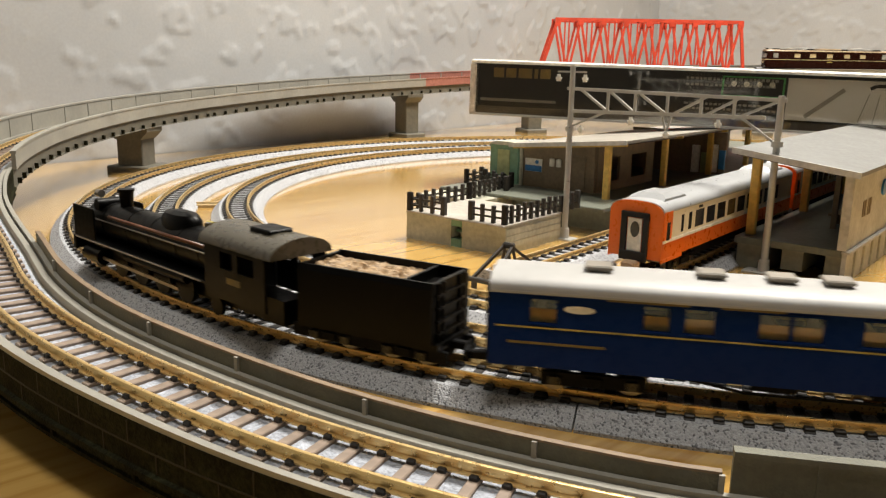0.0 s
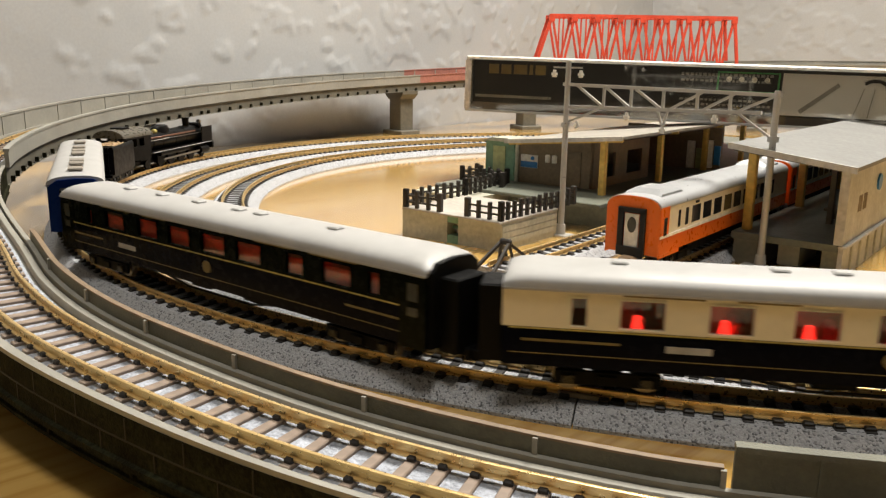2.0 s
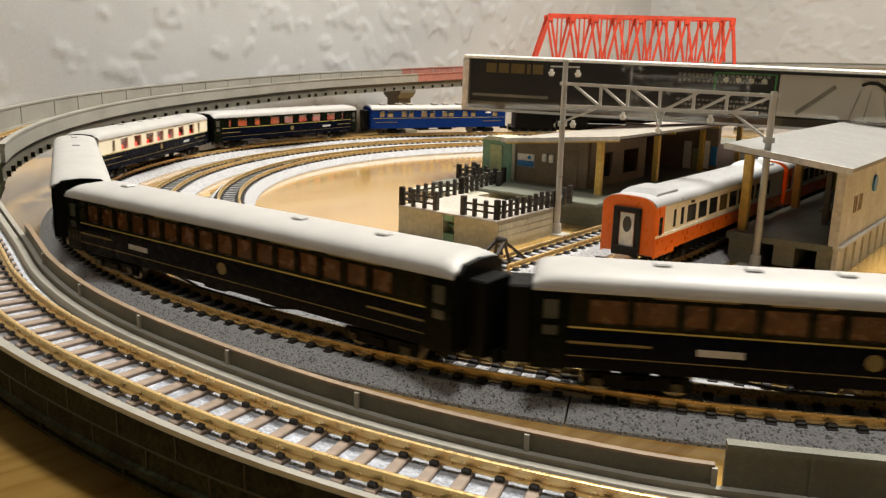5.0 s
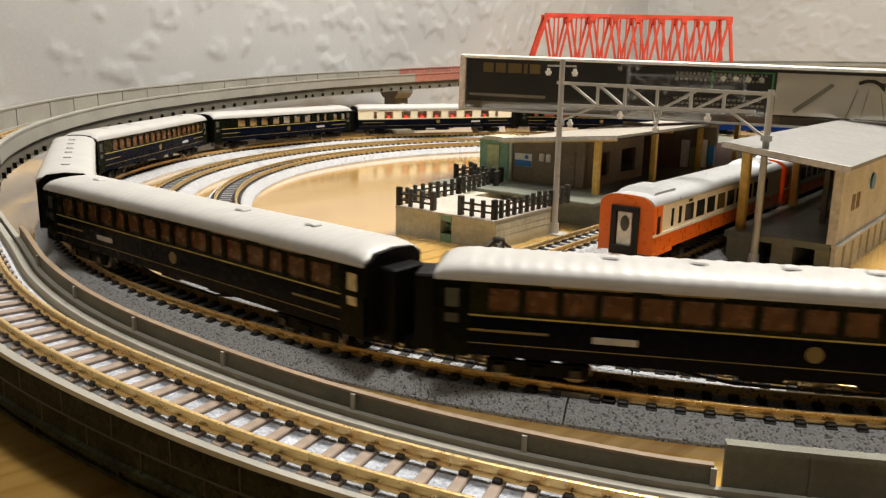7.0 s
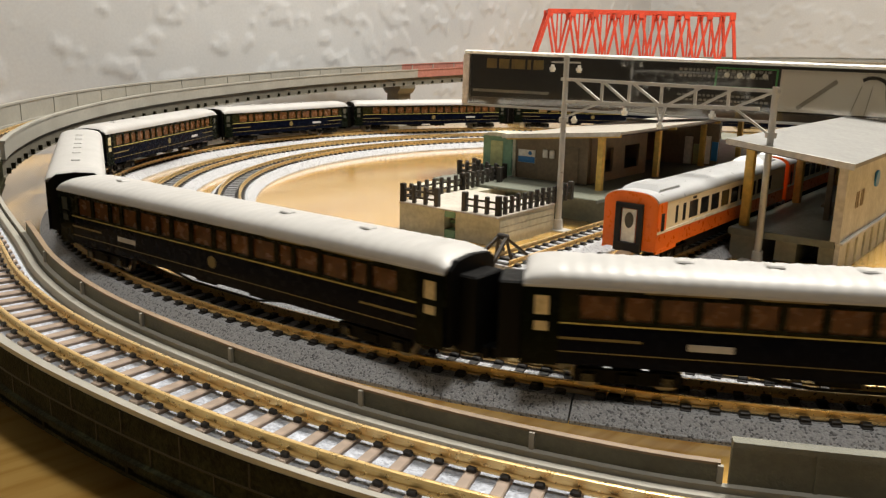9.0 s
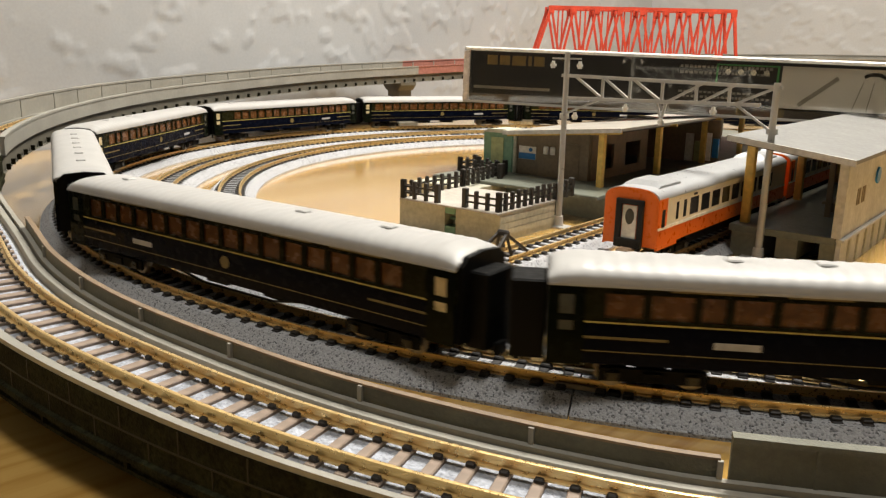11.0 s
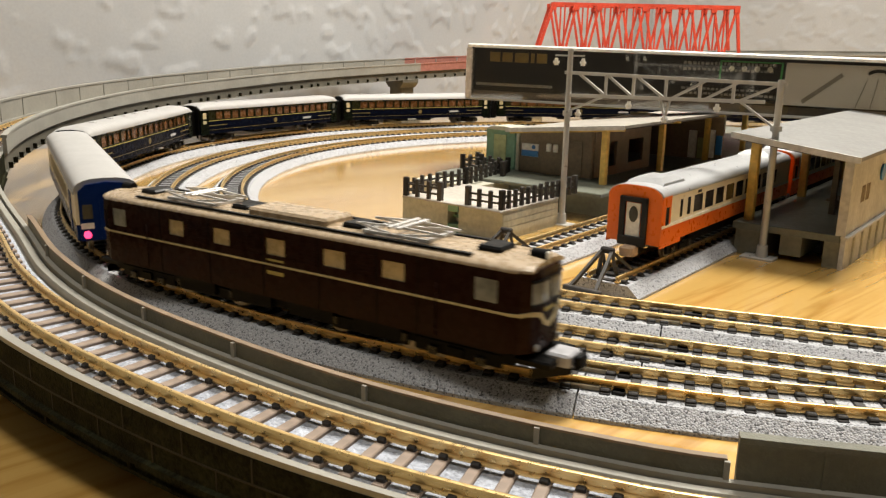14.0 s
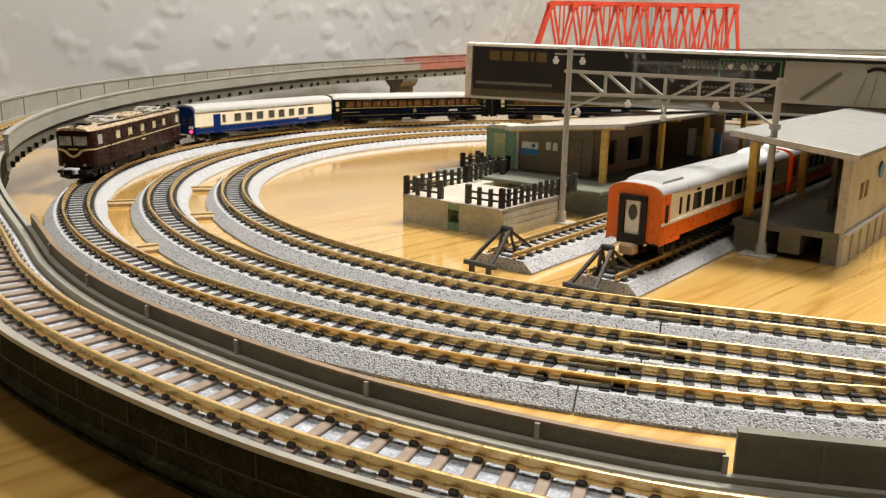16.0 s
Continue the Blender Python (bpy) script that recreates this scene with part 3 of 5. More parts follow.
def viaduct():
    pieces = cut(VIADUCT, 137)
    for piece in pieces:
        q = piece[len(piece) // 2][0]
        back = q.y > 270
        viaduct_piece(piece, back, back, -60 < q.x < 100 and q.y > 700)
    for x, y, z, turn in ((-207, 538, 38.5, 80), (-44, 822, 51.5, 42), (88, 905, 58, 22), (345, 930, 66.3, 0), (560, 930, 68, 0)):
        pier(x, y, z - 9.3, turn)
    for x, y, z, turn in ((110, 82.5, 16.3, 178), (-165, 275, 27.8, 120)):
        solid("viaduct_block", Shape().box(-6, 6, -8, 8, 0, z - 12.7), M["pier"], "low dark plastic block under the viaduct", "pier", group="low blocks under the viaduct", m=at(x, y, 0, turn))
    # low clip-on edge walls along the inner side, each a moulded length with end ribs
    run = [st for st in VIADUCT if st[0].x < 36.4 and st[0].y < 214]
    last = max(run, key=lambda st: st[0].x)
    following = min((st for st in VIADUCT if st[0].x > 37.5 and st[0].y < 200), key=lambda st: st[0].x)
    extra = (last[0].lerp(following[0], 0.72), last[1])
    run = run + [extra] if run[-1] is last else [extra] + run
    for k, piece in enumerate(cut(run, 27)):
        low = empty("edge_wall", "low grey-green plastic edge wall with a tan top", "edge wall", "low edge walls of the viaduct")
        part("plate", Shape().sweep([(-13.3, -6.0), (-12.5, -6.0), (-12.5, 1.6), (-13.3, 1.6)], piece), M["panel"], low)
        part("top_edge", Shape().sweep([(-13.6, 1.6), (-12.4, 1.6), (-12.4, 2.0), (-13.6, 2.0)], piece), M["tan_edge"], low, "tan top edge")
        p, d = piece[0]
        part("rib", Shape().box(-0.4, 0.4, -12.6, -11.9, -1.0, 1.7), M["viaduct"], low, m=at(p.x, p.y, p.z, heading(d)))
    # a taller clip-on wall panel on the inner side, nearest stretch only
    run = [st for st in VIADUCT if st[0].x > 37.5 and st[0].y < 200]
    panel = empty("wall_panel", "grey plastic clip-on wall panel beside the viaduct track", "wall panel")
    part("plate", Shape().sweep([(-13.6, -8.0), (-12.4, -8.0), (-12.4, 4.6), (-12.0, 4.8), (-12.0, 5.6), (-14.0, 5.6), (-14.0, 4.8), (-13.6, 4.6)], run), M["panel"], panel)
    for p, d in spaced(run, 28):
        part("rib", Shape().box(-0.3, 0.3, -13.0, -12.2, -3, 4.8), M["panel"], panel, m=at(p.x, p.y, p.z, heading(d)))


viaduct()

# ---- trains ----
OUT_END = T3[1] + T3[2]


def route(s):
    """Place and heading on the train's line, s mm past the front of the loop; the line comes off the viaduct, round, and into the loop."""
    cx, cy, r = T3
    quarter = math.pi * r
    if s < 0:
        back = -s
        z = RAIL + max(0.0, min(1.0, (back - 620) / 1250)) * 61.5
        if back <= 538:
            return Vector((cx + back, cy - r, z)), 180.0
        back -= 538
        rr = 389.6
        if back <= math.pi * rr:
            a = -math.pi / 2 + back / rr
            return Vector((671 + rr * math.cos(a), 540.4 + rr * math.sin(a), z)), math.degrees(a) - 90
        back -= math.pi * rr
        return Vector((671 - back, 930, z)), 0.0
    if s <= quarter:
        a = math.radians(270) - s / r
        return Vector((cx + r * math.cos(a), cy + r * math.sin(a), RAIL)), math.degrees(a) - 90
    s -= quarter
    if s <= 500:
        return Vector((cx + s, OUT_END, RAIL)), 0.0
    s -= 500
    rr = 280.0
    if s <= math.pi * rr:
        a = math.pi / 2 - s / rr
        return Vector((cx + 500 + rr * math.cos(a), OUT_END - rr + rr * math.sin(a), RAIL)), math.degrees(a) - 90
    s -= math.pi * rr
    return Vector((cx + 500 - s, OUT_END - 2 * rr, RAIL)), 180.0


def ride(s, base):
    """The pose of a vehicle whose two bogies, base mm apart, stand on the line about s."""
    a, b = route(s + base / 2)[0], route(s - base / 2)[0]
    mid, d = (a + b) / 2, a - b
    return Matrix.Translation((mid.x * MM, mid.y * MM, (mid.z - RAIL) * MM)) @ Euler((0, -math.atan2(d.z, math.hypot(d.x, d.y)), math.atan2(d.y, d.x))).to_matrix().to_4x4()


def glass(name, tint):
    mat = bpy.data.materials.new(name)
    mat.use_nodes = True
    nt = mat.node_tree
    nt.nodes.remove(nt.nodes["Principled BSDF"])
    a, b, mix = nt.nodes.new("ShaderNodeBsdfTransparent"), nt.nodes.new("ShaderNodeBsdfGlossy"), nt.nodes.new("ShaderNodeMixShader")
    a.inputs[0].default_value = (*tint, 1)
    b.inputs["Roughness"].default_value = 0.05
    mix.inputs[0].default_value = 0.15
    nt.links.new(a.outputs[0], mix.inputs[1])
    nt.links.new(b.outputs[0], mix.inputs[2])
    nt.links.new(mix.outputs[0], nt.nodes["Material Output"].inputs[0])
    return mat


M["lamp_red"] = shader("red_lamp_shade", (1.0, 0.03, 0.02), 0.4, glow=2.6)
M["board_grey"] = shader("grey_name_board", (0.4, 0.4, 0.42), 0.5)
M["pipe_brown"] = shader("brown_pipe", (0.12, 0.045, 0.02), 0.4)
M["cab_grey"] = shader("cab_roof_grey", (0.075, 0.066, 0.048), 0.3)
M["cab_glass"] = shader("cab_glass", (0.24, 0.25, 0.23), 0.1, grain=0.1, blotch=0.3, blotch_mm=4, spec=0.8)
M["print_gold"] = shader("dim_gold_print", (0.16, 0.12, 0.04), 0.5)
M["loco_roof"] = shader("loco_roof", (0.36, 0.27, 0.17), 0.28, grain=0.1, blotch=0.15, spec=0.8)
M["line_cream"] = shader("cream_line", (0.5, 0.43, 0.24), 0.4)
M["coach_olive"] = shader("coach_olive", (0.014, 0.0135, 0.005), 0.28, grain=0.03, blotch=0.05, spec=0.06)
M["window_dim"] = shader("dim_cream_pane", (0.5, 0.42, 0.25), 0.3)
# orange-brown that carries the warm lamplight of the interior
M["lamplit_panel"] = shader("lamplit_interior", (0.62, 0.17, 0.05), 0.45, grain=0.2, grain_mm=3)
M["pane"] = glass("clear_pane", (0.92, 0.9, 0.84))


def bogie(parent, x, wheelbase=16.0, radius=3.0):
    b = part("bogie", Shape().box(x - 11, x + 11, -7.2, -6.2, 8.2, 11.2, 0.2).box(x - 11, x + 11, 6.2, 7.2, 8.2, 11.2, 0.2).box(x - 3, x + 3, -6.2, 6.2, 9, 12.4)
             .box(x - 2, x + 2, -7.8, -7.2, 8.6, 10.6, 0.2).box(x - 2, x + 2, 7.2, 7.8, 8.6, 10.6, 0.2), M["under"], parent)
    for o in (-wheelbase / 2, wheelbase / 2):
        w = Shape().rod((x + o, -6.4, RAIL + radius), (x + o, 6.4, RAIL + radius), 0.7, 6)
        for side in (-1, 1):
            w.rod((x + o, side * 4.3, RAIL + radius), (x + o, side * 5.3, RAIL + radius), radius, 14)
            w.rod((x + o, side * 3.9, RAIL + radius), (x + o, side * 4.35, RAIL + radius), radius + 0.5, 14)
        part("wheelset", w, M["wheel"], b)
        part("axle_box", Shape().box(x + o - 1.3, x + o + 1.3, -7.9, -7.0, RAIL + radius - 1.0, RAIL + radius + 1.0, 0.25).box(x + o - 1.3, x + o + 1.3, 7.0, 7.9, RAIL + radius - 1.0, RAIL + radius + 1.0, 0.25), M["axle_box"], b)
    return b


def coupler(parent, x0, x1):
    part("coupler", Shape().box(min(x0, x1), max(x0, x1), -1.0, 1.0, 10.2, 12.0, 0.3).box(min(x1, x1 * 1.02), max(x1, x1 * 1.02), -2.0, 2.0, 9.8, 12.4, 0.3), M["under"], parent)


def wall_with_openings(L, y0, y1, z0, z1, w0, w1, openings):
    """A side of thickness y0..y1 with window openings (x from, x to) between heights w0 and w1, in one piece."""
    s = Shape()
    xs = [-L / 2] + [x for o in sorted(openings) for x in o] + [L / 2]
    zs = [z0, w0, w1, z1]

    def full(i, j):
        return 0 <= i < len(xs) - 1 and 0 <= j < 3 and not (j == 1 and i % 2)
    for i in range(len(xs) - 1):
        for j in range(3):
            if not full(i, j):
                continue
            a, b, c, d = xs[i], xs[i + 1], zs[j], zs[j + 1]
            for y in (y0, y1):
                s.add([(a, y, c), (b, y, c), (b, y, d), (a, y, d)], [(0, 1, 2, 3)])
            for k, m, p, q in ((-1, 0, (a, c), (a, d)), (1, 0, (b, c), (b, d)), (0, -1, (a, c), (b, c)), (0, 1, (a, d), (b, d))):
                if not full(i + k, j + m):
                    s.add([(p[0], y0, p[1]), (p[0], y1, p[1]), (q[0], y1, q[1]), (q[0], y0, q[1])], [(0, 1, 2, 3)])
    return s


def coach(label, L, upper, lower, windows, pane="pane", curtain=None, roof="roof_white", lines="gold", vents=(), ribbed=False, seats=None, end="under", split=18.0, round_ends=True, w0=18.4, w1=23.6, door_x=None, tail=False, crest=True, vestibule=True, table_lamps=None, tall=True, lift=None, door_pane="window_grey", front_pane="window_grey", waist=21.6, mail=False, gangs=(5.2, 5.2)):
    car = empty("passenger_coach", label, "model coach", "coaches of the long train")
    H = 9.2
    # the tall coaches have a higher waist and a flatter roof
    up = lift if lift is not None else 2.9 if tall else 0.0
    rise = 5.6 - up * (0.65 if lift is None else 0.95)
    if tall:
        split, w0, w1 = waist, waist + 0.6, 27.4
    for side in (-1, 1):
        y0, y1 = (side * H, side * (H - 0.9))
        y0, y1 = min(y0, y1), max(y0, y1)
        part("side_wall", wall_with_openings(L, y0, y1, split, 26.6 + up, w0, w1, windows), M[upper], car)
        part("lower_side", Shape().box(-L / 2, L / 2, y0 - 0.02 * (side < 0), y1 + 0.02 * (side > 0), 12.6, split), M[lower], car)
        for a, b in windows:
            yy = side * (H - 0.5)
            part("window_pane", Shape().box(a, b, yy - 0.12, yy + 0.12, w0, w1), M[pane], car)
            fr = Shape()
            f = side * (H + 0.06)
            for x0, x1, z0, z1 in ((a - 0.35, a, w0 - 0.35, w1 + 0.35), (b, b + 0.35, w0 - 0.35, w1 + 0.35), (a, b, w0 - 0.35, w0), (a, b, w1, w1 + 0.35)):
                fr.box(x0, x1, f - 0.14, f + 0.14, z0, z1)
            part("window_frame", fr, M[upper], car)
            if curtain:
                part("curtain", Shape().box(a - 0.5, b + 0.5, side * (H - 1.3) - 0.2, side * (H - 1.3) + 0.2, w0 - 0.4, w0 + (w1 - w0) * (0.55 if mail else 0.74)), M[curtain], car)
        if lines:
            for z, hh, tone in ((split - 0.35, 0.17, lines),) if mail else ((split - 0.25, 0.17, lines), (15.3, 0.09, "print_gold")) if tall else ((split - 0.35, 0.14, lines), (13.6, 0.1, "print_gold")):
                o = side * (H + 0.05)
                part("lining", Shape().box(-L / 2 + 1.5, L / 2 - 1.5, o - 0.08, o + 0.08, z - hh, z + hh), M[tone], car)
            o = side * (H + 0.08)
            for x0, x1 in ((-L / 2 + 4, -L / 2 + 24), (L / 2 - 24, L / 2 - 4)):
                part("lettering_bar", Shape().box(x0, x1, o - 0.06, o + 0.06, 15.3 + up * 0.9, 15.8 + up * 0.9), M["print_gold"], car)
            for x0, x1 in ((-L / 2 + 20, -L / 2 + 36), (-L / 2 + 42, -L / 2 + 56), (L / 2 - 58, L / 2 - 46), (L / 2 - 40, L / 2 - 24)):
                part("lettering_bar", Shape().box(x0, x1, o - 0.06, o + 0.06, 24.75 + up * 1.2, 25.15 + up * 1.2), M["print_gold"], car)
            if mail:
                oval = [(48 + 3.2 * math.cos(a), 25.6 + 0.8 * math.sin(a)) for a in [2 * math.pi * i / 16 for i in range(16)]]
                part("number_oval", Shape().prism(oval, "y", o - 0.1, o + 0.1), M["white"], car, "white oval plate")
            else:
                part("number_board", Shape().box(L / 2 - 42, L / 2 - 33, o - 0.1, o + 0.1, 15.0 + up * 0.7, 16.4 + up * 0.7), M["board_grey"], car)
            if crest:
                part("crest", Shape().rod((0, o - 0.1, 15.6 + up * 0.9), (0, o + 0.1, 15.6 + up * 0.9), 1.7, 14), M["print_gold"], car)
        if vestibule:
            o = side * (H + 0.03)
            for e in (-1, 1):
                x0, x1 = sorted((e * L / 2, e * (L / 2 - 7.5)))
                v = part("vestibule_door", Shape().box(x0, x1, o - 0.12, o + 0.12, 12.2, 26.0 + up), M["coach_green"], car)
                part("door_window", Shape().box(x0 + 2.2, x1 - 2.4, o - 0.2, o + 0.2, 20.0 + up, 24.0 + up), M[door_pane if e < 0 else front_pane], v)
                part("door_window", Shape().box(x0 + 2.2, x1 - 2.4, o - 0.2, o + 0.2, 16.6 + up, 18.6 + up), M[door_pane if e < 0 else front_pane], v)
        o = side * H
        if door_x is not None:
            part("door", Shape().box(door_x - 3.4, door_x + 3.4, o - 0.35, o + 0.35, 12.4, 25.2, 0.2), M["blue"], car)
    for e in (-1, 1):
        x = e * L / 2
        wall = part("end_wall", Shape().prism([(-H + 0.9, 12.6), (H - 0.9, 12.6), (H - 0.9, 26.6 + up), (6, 26.6 + up + rise * 0.5), (0, 26.3 + up + rise * 0.72), (-6, 26.6 + up + rise * 0.5), (-H + 0.9, 26.6 + up)], "x", x - 0.7 - (0.3 if e < 0 else -0.3), x - (0.3 if e > 0 else -0.3)), M[end], car)
        reach = 1.0 if mail and e > 0 else gangs[e < 0]
        if tail and e < 0:
            part("end_door", Shape().box(x - 1.3, x - 0.9, -2.3, 2.3, 12.8, 25.0), M["blue"], wall)
            part("door_window", Shape().box(x - 1.5, x - 1.2, -1.3, 1.3, 19.0, 24.0), M["window_grey"], wall)
        else:
            part("gangway", Shape().box(min(x, x + e * reach), max(x, x + e * reach), -5.2, 5.2, 11.5, 26.0 + up * 0.8, 0.4), M["under"], wall)
        if tail and e < 0:
            for side in (-1, 1):
                part("tail_lamp", Shape().rod((x - 0.9, side * 6.4, 14.6), (x - 1.9, side * 6.4, 14.6), 1.15, 12), M["red_lamp"], wall, "glowing red tail lamp")
                part("end_window", Shape().box(x - 1.2, x - 0.9, side * 5.9 - 1.5, side * 5.9 + 1.5, 19.5, 24), M["window_grey"], wall)
                part("lamp_board", Shape().box(x - 1.3, x - 0.9, side * 6.2 - 1.9, side * 6.2 + 1.9, 16.4, 18.2), M["white"], wall)
        coupler(car, x, x + e * 5.0)
    part("floor", Shape().box(-L / 2 + 0.4, L / 2 - 0.4, -8.2, 8.2, 12.4, 13.2), M["under"], car)
    if seats:
        row = Shape()
        x = -L / 2 + 8
        while x < L / 2 - 10:
            row.box(x, x + 2.2, -7.5, 7.5, 13.2, 20.6 + up, 0.5)
            x += 9.5
        part("seats", row, M[seats], car)
    if table_lamps:
        # backing added so the windows show a warm lit interior
        part("interior_backing", Shape().box(-L / 2 + 8, L / 2 - 8, -0.4, 0.4, 13.2, 26.0 + up), M["lamplit_panel"], car, "added inner backing, coloured as a lamplit interior")
        for a, b in windows:
            if b - a > 5:
                for side in (-1, 1):
                    c = (a + b) / 2 + 0.8
                    part("table_lamp", Shape().rod((c, side * 6.9, 18.2 + up), (c, side * 6.9, 20.8 + up), 1.25, 10, 0.8), M[table_lamps], car, "glowing red table lamp")
    # arched roof, its ends drawn down
    rings = []
    xs = [-L / 2 + (0 if round_ends else 0), -L / 2 + 0.8, -L / 2 + 2.2, -L / 2 + 5, L / 2 - 5, L / 2 - 2.2, L / 2 - 0.8, L / 2]
    hs = [0.45, 0.68, 0.86, 1.0, 1.0, 0.86, 0.68, 0.45] if round_ends else [1] * 8
    if ribbed:
        mid = [(-L / 2 + 5 + (L - 10) * i / 164) for i in range(1, 164)]
        xs = xs[:4] + mid + xs[4:]
        hs = hs[:4] + [1.0 + 0.045 * (i % 4 < 2) for i in range(163)] + hs[4:]
    for x, k in zip(xs, hs):
        ring = [(x, (H + 0.35) * math.copysign(abs(math.cos(a)) ** 0.75, math.cos(a)) * (0.97 + 0.03 * k), 26.3 + up + rise * k * math.sin(a) ** 0.8) for a in [math.pi * i / 14 for i in range(15)]]
        rings.append([(x, H + 0.35, 25.9 + up)] + ring + [(x, -H - 0.35, 25.9 + up)])
    top = part("roof", Shape().loft(rings), M[roof], car)
    part("gutter", Shape().box(-L / 2, L / 2, H + 0.2, H + 0.5, 25.8 + up, 26.3 + up).box(-L / 2, L / 2, -H - 0.5, -H - 0.2, 25.8 + up, 26.3 + up), M[roof], car)
    for v in vents:
        r, h = (2.9, 2.3) if mail else (1.7, 1.5)
        part("roof_vent", Shape().box(v - r * 0.75, v + r * 0.75, -r * 0.7, r * 0.7, 25.4 + up + rise, 25.4 + up + rise + h * 0.65).box(v - r, v + r, -r * 0.9, r * 0.9, 25.4 + up + rise + h * 0.65, 25.4 + up + rise + h, 0.3), M["vent" if mail else roof], top)
    # underframe boxes and bogies
    for x0, x1, y in ((-20, -10, 5.5), (4, 13, 5.5)):
        part("equipment_box", Shape().box(x0, x1, -y, y, 10.2, 12.4, 0.3), M["under"], car)
    part("truss_rod", Shape().beam((-28, 5.8, 12), (-14, 5.8, 9.6), 0.5, 0.5).beam((-14, 5.8, 9.6), (14, 5.8, 9.6), 0.5, 0.5).beam((14, 5.8, 9.6), (28, 5.8, 12), 0.5, 0.5), M["under"], car)
    for e in (-1, 1):
        bogie(car, e * (L / 2 - 22))
    return car


def spread(n, L, width, margin, shift=0.0):
    """n even windows of that width along a coach."""
    step = (L - 2 * margin) / n
    return [(-L / 2 + margin + step * (i + 0.5) - width / 2 + shift, -L / 2 + margin + step * (i + 0.5) + width / 2 + shift) for i in range(n)]


def electric_loco():
    L, H = 138.0, 9.3
    car = empty("electric_locomotive", "dark brown box-shaped electric locomotive with two pantographs", "locomotive")
    wins = [(32.7, 38.6), (15.5, 21.6), (-3.3, 3.0), (-21.8, -15.2), (-38.5, -32.2)]
    for side in (-1, 1):
        y0, y1 = sorted((side * H, side * (H - 0.9)))
        part("side_wall", wall_with_openings(L - 10, y0, y1, 12.5, 30.2, 23.4, 27.6, wins), M["brown"], car)
        for a, b in wins:
            part("window_pane", Shape().box(a, b, side * (H - 0.5) - 0.15, side * (H - 0.5) + 0.15, 23.4, 27.6), M["window_dim"], car, "cream window")
        o = side * (H + 0.06)
        part("lining", Shape().box(-L / 2 + 5, L / 2 - 5, o - 0.08, o + 0.08, 20.8, 21.3), M["line_cream"], car)
        part("number_plate", Shape().box(-2.8, 2.6, o - 0.08, o + 0.08, 18.6, 19.5).box(-2.8, 2.6, o - 0.08, o + 0.08, 22.0, 22.5), M["gold"], car)
        for x in (42, 23, 4, -14, -31, -42):
            part("side_seam", Shape().box(x - 0.12, x + 0.12, side * H - 0.1, side * H + 0.1, 12.6, 30.0), M["steam_black"], car)
        for x0, x1 in ((23.5, 31), (4.5, 14), (-13.6, -5), (-30.8, -23.3)):
            for z in (22.8, 23.8, 24.8, 25.8, 26.8, 27.8):
                part("louvre", Shape().box(x0, x1, side * H - 0.16, side * H + 0.16, z, z + 0.4), M["brown"], car)
        for x in (47, -47):
            part("cab_handrail", Shape().rod((x, side * (H + 0.5), 13.4), (x, side * (H + 0.5), 25), 0.2, 6), M["brown"], car)
        for x in (-30, -10, 10, 30):
            part("side_tank", Shape().box(x - 7, x + 7, side * 7.6 - 0.5, side * 7.6 + 0.5, 9.0, 12.4, 0.2), M["under"], car)
    for e in (-1, 1):
        x = e * (L / 2 - 5)
        nose = []
        for k, (dx, w) in enumerate(((0, H), (2.5, H - 0.5), (4.2, H - 2.6), (5, 4.0), (5, 0.0))):
            nose.append((x + e * dx, w))
        ring = [(p[0], p[1]) for p in nose] + [(p[0], -p[1]) for p in reversed(nose[:-1])]
        cab = part("cab_front", Shape().prism(ring, "z", 12.8, 30.2), M["brown"], car)
        for side in (-1, 1):
            part("cab_window", Shape().beam((x + e * 4.95, side * 0.5, 25.4), (x + e * 4.95, side * 4.1, 25.4), 0.5, 4.6).beam((x + e * 4.95, side * 4.0, 25.4), (x + e * 4.15, side * 6.7, 25.4), 0.5, 4.6), M["cab_glass"], cab, "pale cab window")
            part("window_surround", Shape().beam((x + e * 4.9, side * 0.2, 22.9), (x + e * 4.9, side * 4.1, 22.9), 0.8, 0.5).beam((x + e * 4.9, side * 4.0, 22.9), (x + e * 4.1, side * 6.9, 22.9), 0.8, 0.5).beam((x + e * 4.9, side * 0.2, 27.9), (x + e * 4.9, side * 4.1, 27.9), 1.0, 0.5).beam((x + e * 4.9, side * 4.0, 27.9), (x + e * 4.1, side * 6.9, 27.9), 1.0, 0.5), M["steam_black"], cab)
            part("whisker", Shape().beam((x + e * 5.0, 0, 17.6), (x + e * 5.0, side * 2.2, 18.6), 0.4, 1.1).beam((x + e * 5.0, side * 2.2, 18.6), (x + e * 4.95, side * 4.0, 20.6), 0.4, 1.2).beam((x + e * 4.95, side * 4.0, 20.6), (x + e * 4.2, side * 6.7, 21.2), 0.4, 1.0).beam((x + e * 4.2, side * 6.7, 21.2), (x + e * 2.5, side * (H - 0.4), 21.1), 0.4, 0.8).beam((x + e * 2.5, side * (H - 0.4), 21.1), (x, side * (H + 0.1), 21.05), 0.4, 0.6), M["line_cream"], cab)
            part("cab_side_window", Shape().box(x - e * 5 - 2.6, x - e * 5 + 2.6, side * H - 0.12, side * H + 0.12, 23.0, 27.8), M["cab_glass"], cab)
            part("buffer_lamp", Shape().rod((x + e * 4.6, side * 5.0, 13.6), (x + e * 5.2, side * 5.0, 13.6), 0.8, 10), M["wheel"], cab)
        part("headlamp", Shape().rod((x + e * 0.5, 0, 32.0), (x + e * 4.2, 0, 32.0), 1.4, 12), M["steam_black"], cab)
